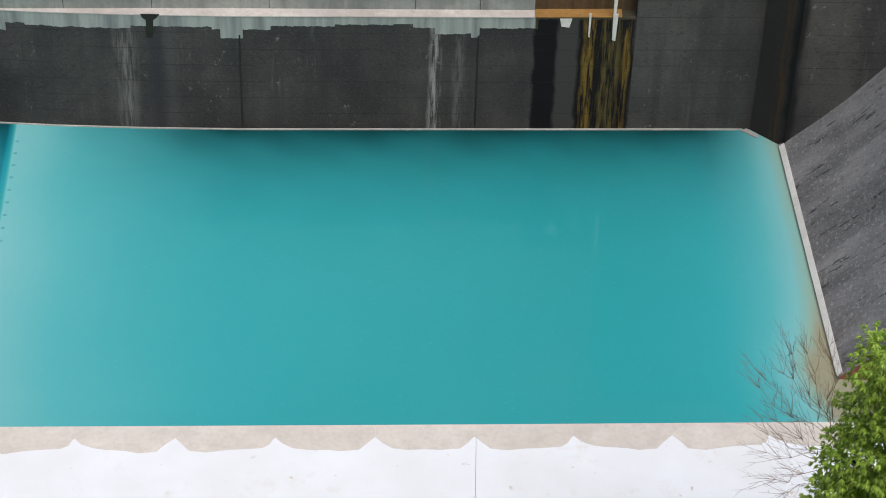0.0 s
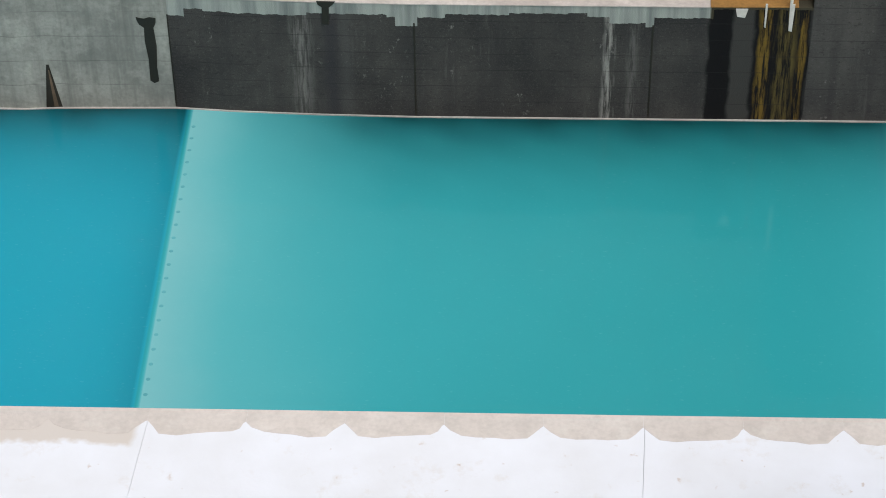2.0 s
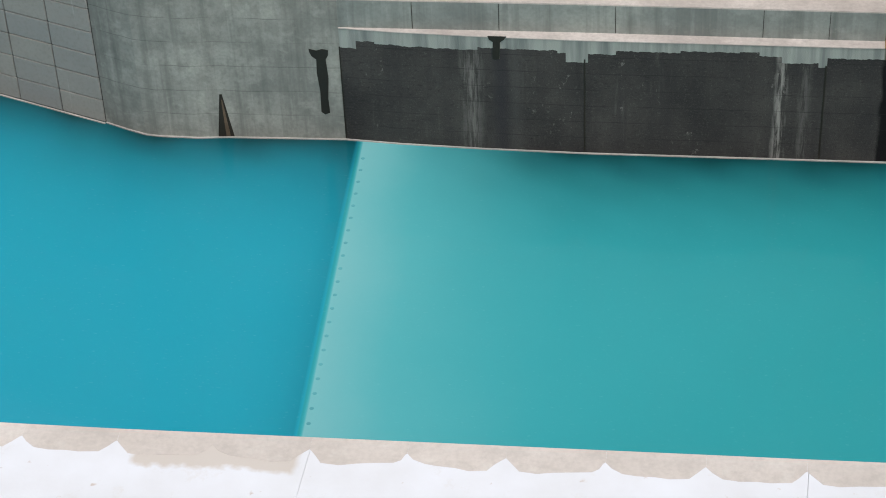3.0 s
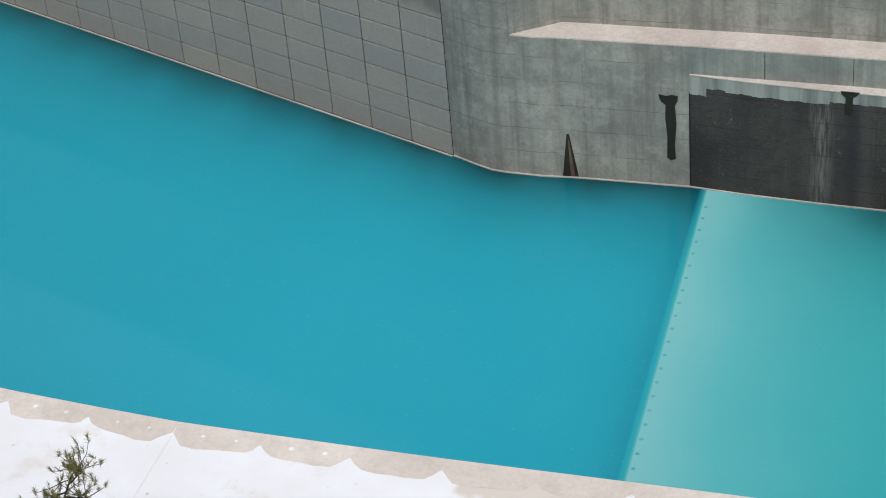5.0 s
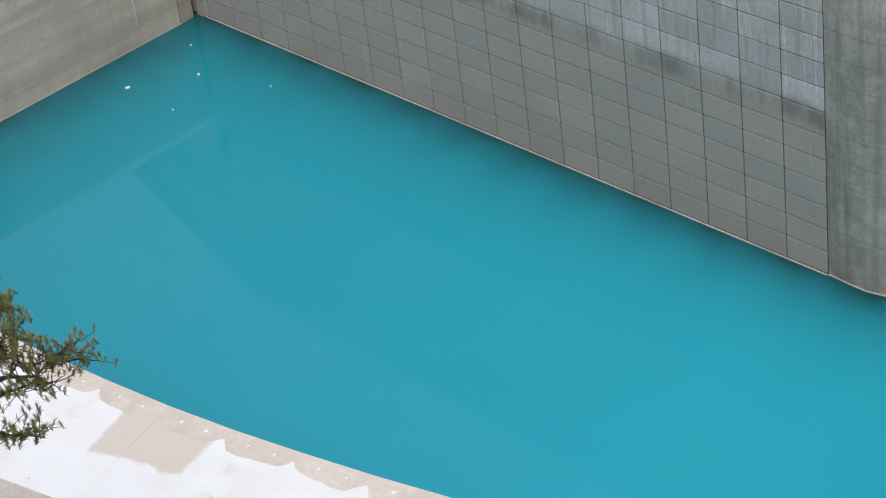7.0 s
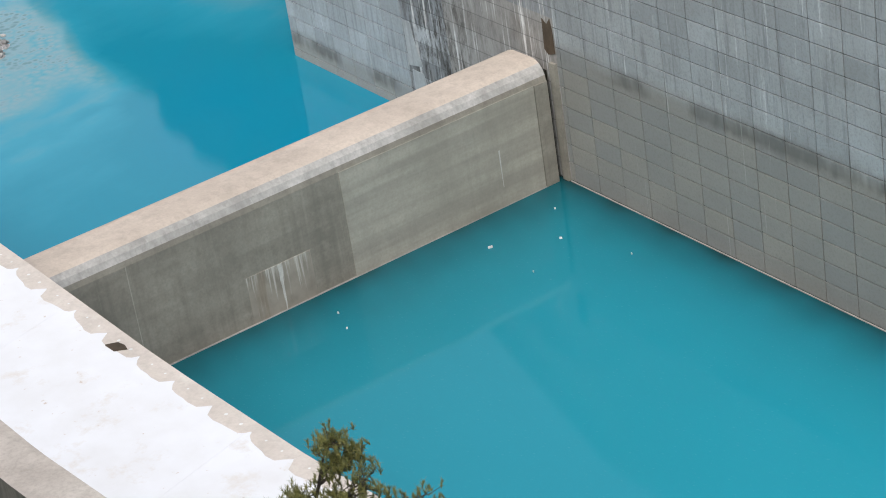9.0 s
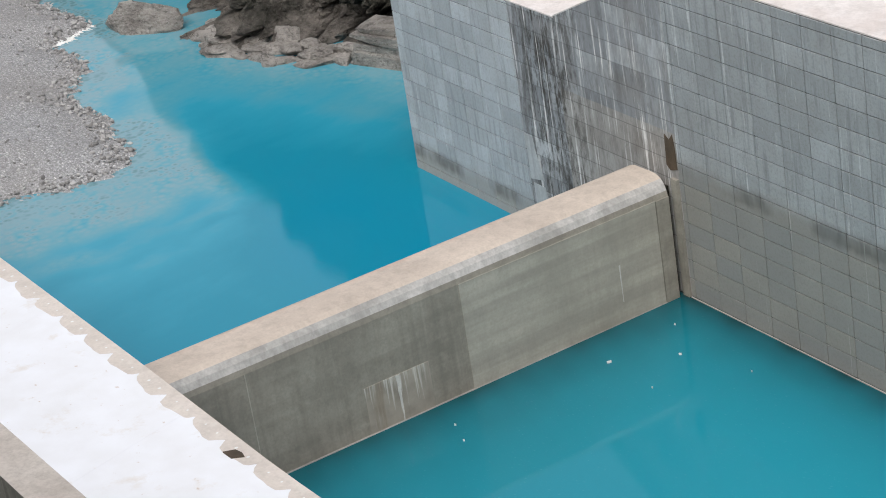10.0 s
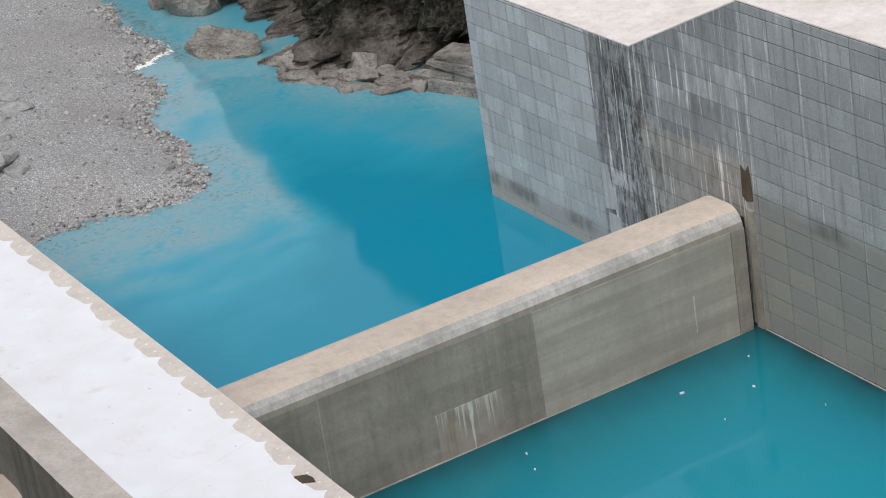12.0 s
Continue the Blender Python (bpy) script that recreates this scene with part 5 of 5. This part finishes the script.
def bare_shrub():
    rng = random.Random(14)
    r = 31.0
    root = new("bare_shrub")
    tagged(root, "leafless shrub with thin brown twigs on the bank", "shrub")
    a = aim(14.2, -0.95, r)
    base = Vector((a.x, a.y, ground_at(a.x, a.y) - 0.2))
    sv, sf = [], []
    tube(sv, sf, bent(base, a, rng, 0.02), 0.07, 0.04, 8)
    mesh_part("stem", sv, sf, M_TWIG, root, True)
    for b, s in ((10.58, -0.886), (11.44, -0.862), (12.5, -0.852), (10.54, -0.897), (11.9, -0.856), (11.08, -0.934), (12.9, -0.862), (11.3, -0.875), (11.11, -0.952), (11.0, -0.98), (11.9, -0.99), (10.9, -0.91)):
        end = aim(b, s, r + rng.uniform(-0.5, 0.5))
        v, f = [], []
        line = bent(a, end, rng, 0.09, 8)
        tube(v, f, line, 0.007, 0.0025, 5)
        for _ in range(26):
            k = rng.randint(3, 7)
            p = line[k]
            d = (Vector(end) - a).normalized() + Vector((rng.uniform(-0.7, 0.7), rng.uniform(-0.7, 0.7), rng.uniform(-0.3, 0.9)))
            q = p + d * rng.uniform(0.15, 0.5)
            ln2 = bent(p, q, rng, 0.1, 3)
            tube(v, f, ln2, 0.003, 0.0015, 4)
            for _ in range(2):
                e = ln2[2] + (d + Vector((rng.uniform(-1, 1), rng.uniform(-1, 1), rng.uniform(-0.3, 1)))) * rng.uniform(0.05, 0.2)
                tube(v, f, [ln2[2], ln2[2].lerp(e, 0.5), e], 0.002, 0.0012, 3)
        mesh_part("branch", v, f, M_TWIG, root)


bare_shrub()


# ---- pieces: wall panels and edge plates ----
PITCH, ROW = 1.693, 0.88


def bevel_box(w, h, d, b):
    """A slab standing in x-z with a chamfered front at -y."""
    vs = [(-w, 0, -h), (w, 0, -h), (w, 0, h), (-w, 0, h), (-w, -d + b, -h), (w, -d + b, -h), (w, -d + b, h), (-w, -d + b, h),
          (-w + b, -d, -h + b), (w - b, -d, -h + b), (w - b, -d, h - b), (-w + b, -d, h - b)]
    fs = [(0, 1, 2, 3)] + [(i, 4 + i, 4 + (i + 1) % 4, (i + 1) % 4) for i in range(4)] + [(4 + i, 8 + i, 8 + (i + 1) % 4, 4 + (i + 1) % 4) for i in range(4)] + [(8, 11, 10, 9)]
    return vs, fs


def panels(parent, material, s_from, s_to, first, z_top, z_from):
    turn = math.degrees(math.atan2(PD[1], PD[0]))
    cache = {}
    s = first
    while s > s_from + 0.05:
        a = max(s - PITCH, s_from)
        b = min(s, s_to)
        z = z_from
        while z < z_top - 0.1:
            t = min(z + ROW, z_top)
            key = (round(b - a, 2), round(t - z, 2))
            if key not in cache:
                vs, fs = bevel_box((b - a) / 2 - 0.026, (t - z) / 2 - 0.021, 0.055, 0.010)
                ob = obj("panel", vs, fs, material, parent)
                cache[key] = ob.data
            else:
                ob = new("panel", cache[key])
                ob.parent = parent
            p = PA + (a + b) / 2 * PD
            ob.matrix_basis = pose(p[0], p[1], (z + t) / 2, random.uniform(-0.12, 0.12), 0, turn)
            z = t
        s = a


panels(WALL_P, M_PANEL, S_JOINT, S_END, S_END, TOP_HIGH - 0.02, 0.03)
panels(WALL_T, M_PANEL2, S_TAIL, S_LEFT, S_LEFT, TOP_LOW - 0.02, 0.03 - ROW)


def edge_plates():
    """Bare beige plates along the deck's edge, cut back at their joints, with two pale bolt spots each."""
    step = 2.2
    pts = arc_points([(16.2, 37.53)] + EDGE[1:], step)
    for k in range(len(pts) - 1):
        (ax, ay, _, _), (bx, by, _, _) = pts[k], pts[k + 1]
        d = Vector((bx - ax, by - ay, 0))
        ln = d.length
        d.normalize()
        n = Vector((d.y, -d.x, 0))
        if n.y > 0:
            n = -n
        jit = 0.06 * math.sin(k * 2.7)
        shape = [(0.0, 0.0), (0.0, 0.38), (0.05, 0.42), (0.18 + jit, 0.60), (0.34 + jit, 0.75 + jit), (0.8, 0.79 + jit), (ln * 0.5, 0.77), (ln - 0.7, 0.79 - jit), (ln - 0.36 - jit, 0.74 - jit), (ln - 0.14, 0.56), (ln - 0.003, 0.39), (ln - 0.003, 0.0)]
        o = Vector((ax, ay, DECK))
        m = len(shape)
        vs = [o + d * u + n * v - n * 0.015 for u, v in shape]
        vs = [v + Vector((0, 0, -0.1)) for v in vs] + [v + Vector((0, 0, 0.006)) for v in vs]
        fs = [tuple(range(m)), tuple(range(2 * m - 1, m - 1, -1))] + [(i, (i + 1) % m, m + (i + 1) % m, m + i) for i in range(m)]
        c0 = len(fs)
        for u in (0.62, ln - 0.75) if ax < -16 else ():
            q = len(vs)
            c = o + d * u + n * 0.36 + Vector((0, 0, 0.010))
            vs += [c + Vector((math.cos(t), math.sin(t), 0)) * (0.045 + 0.02 * (k % 3 == 0)) for t in (2 * math.pi * i / 8 for i in range(8))]
            fs.append(tuple(range(q, q + 8)))
        ob = obj("edge_plate", vs, fs, [M_BEIGE, M_FOAM], near_wall)
        for poly in ob.data.polygons:
            if len(poly.vertices) == 8:
                poly.material_index = 1


edge_plates()
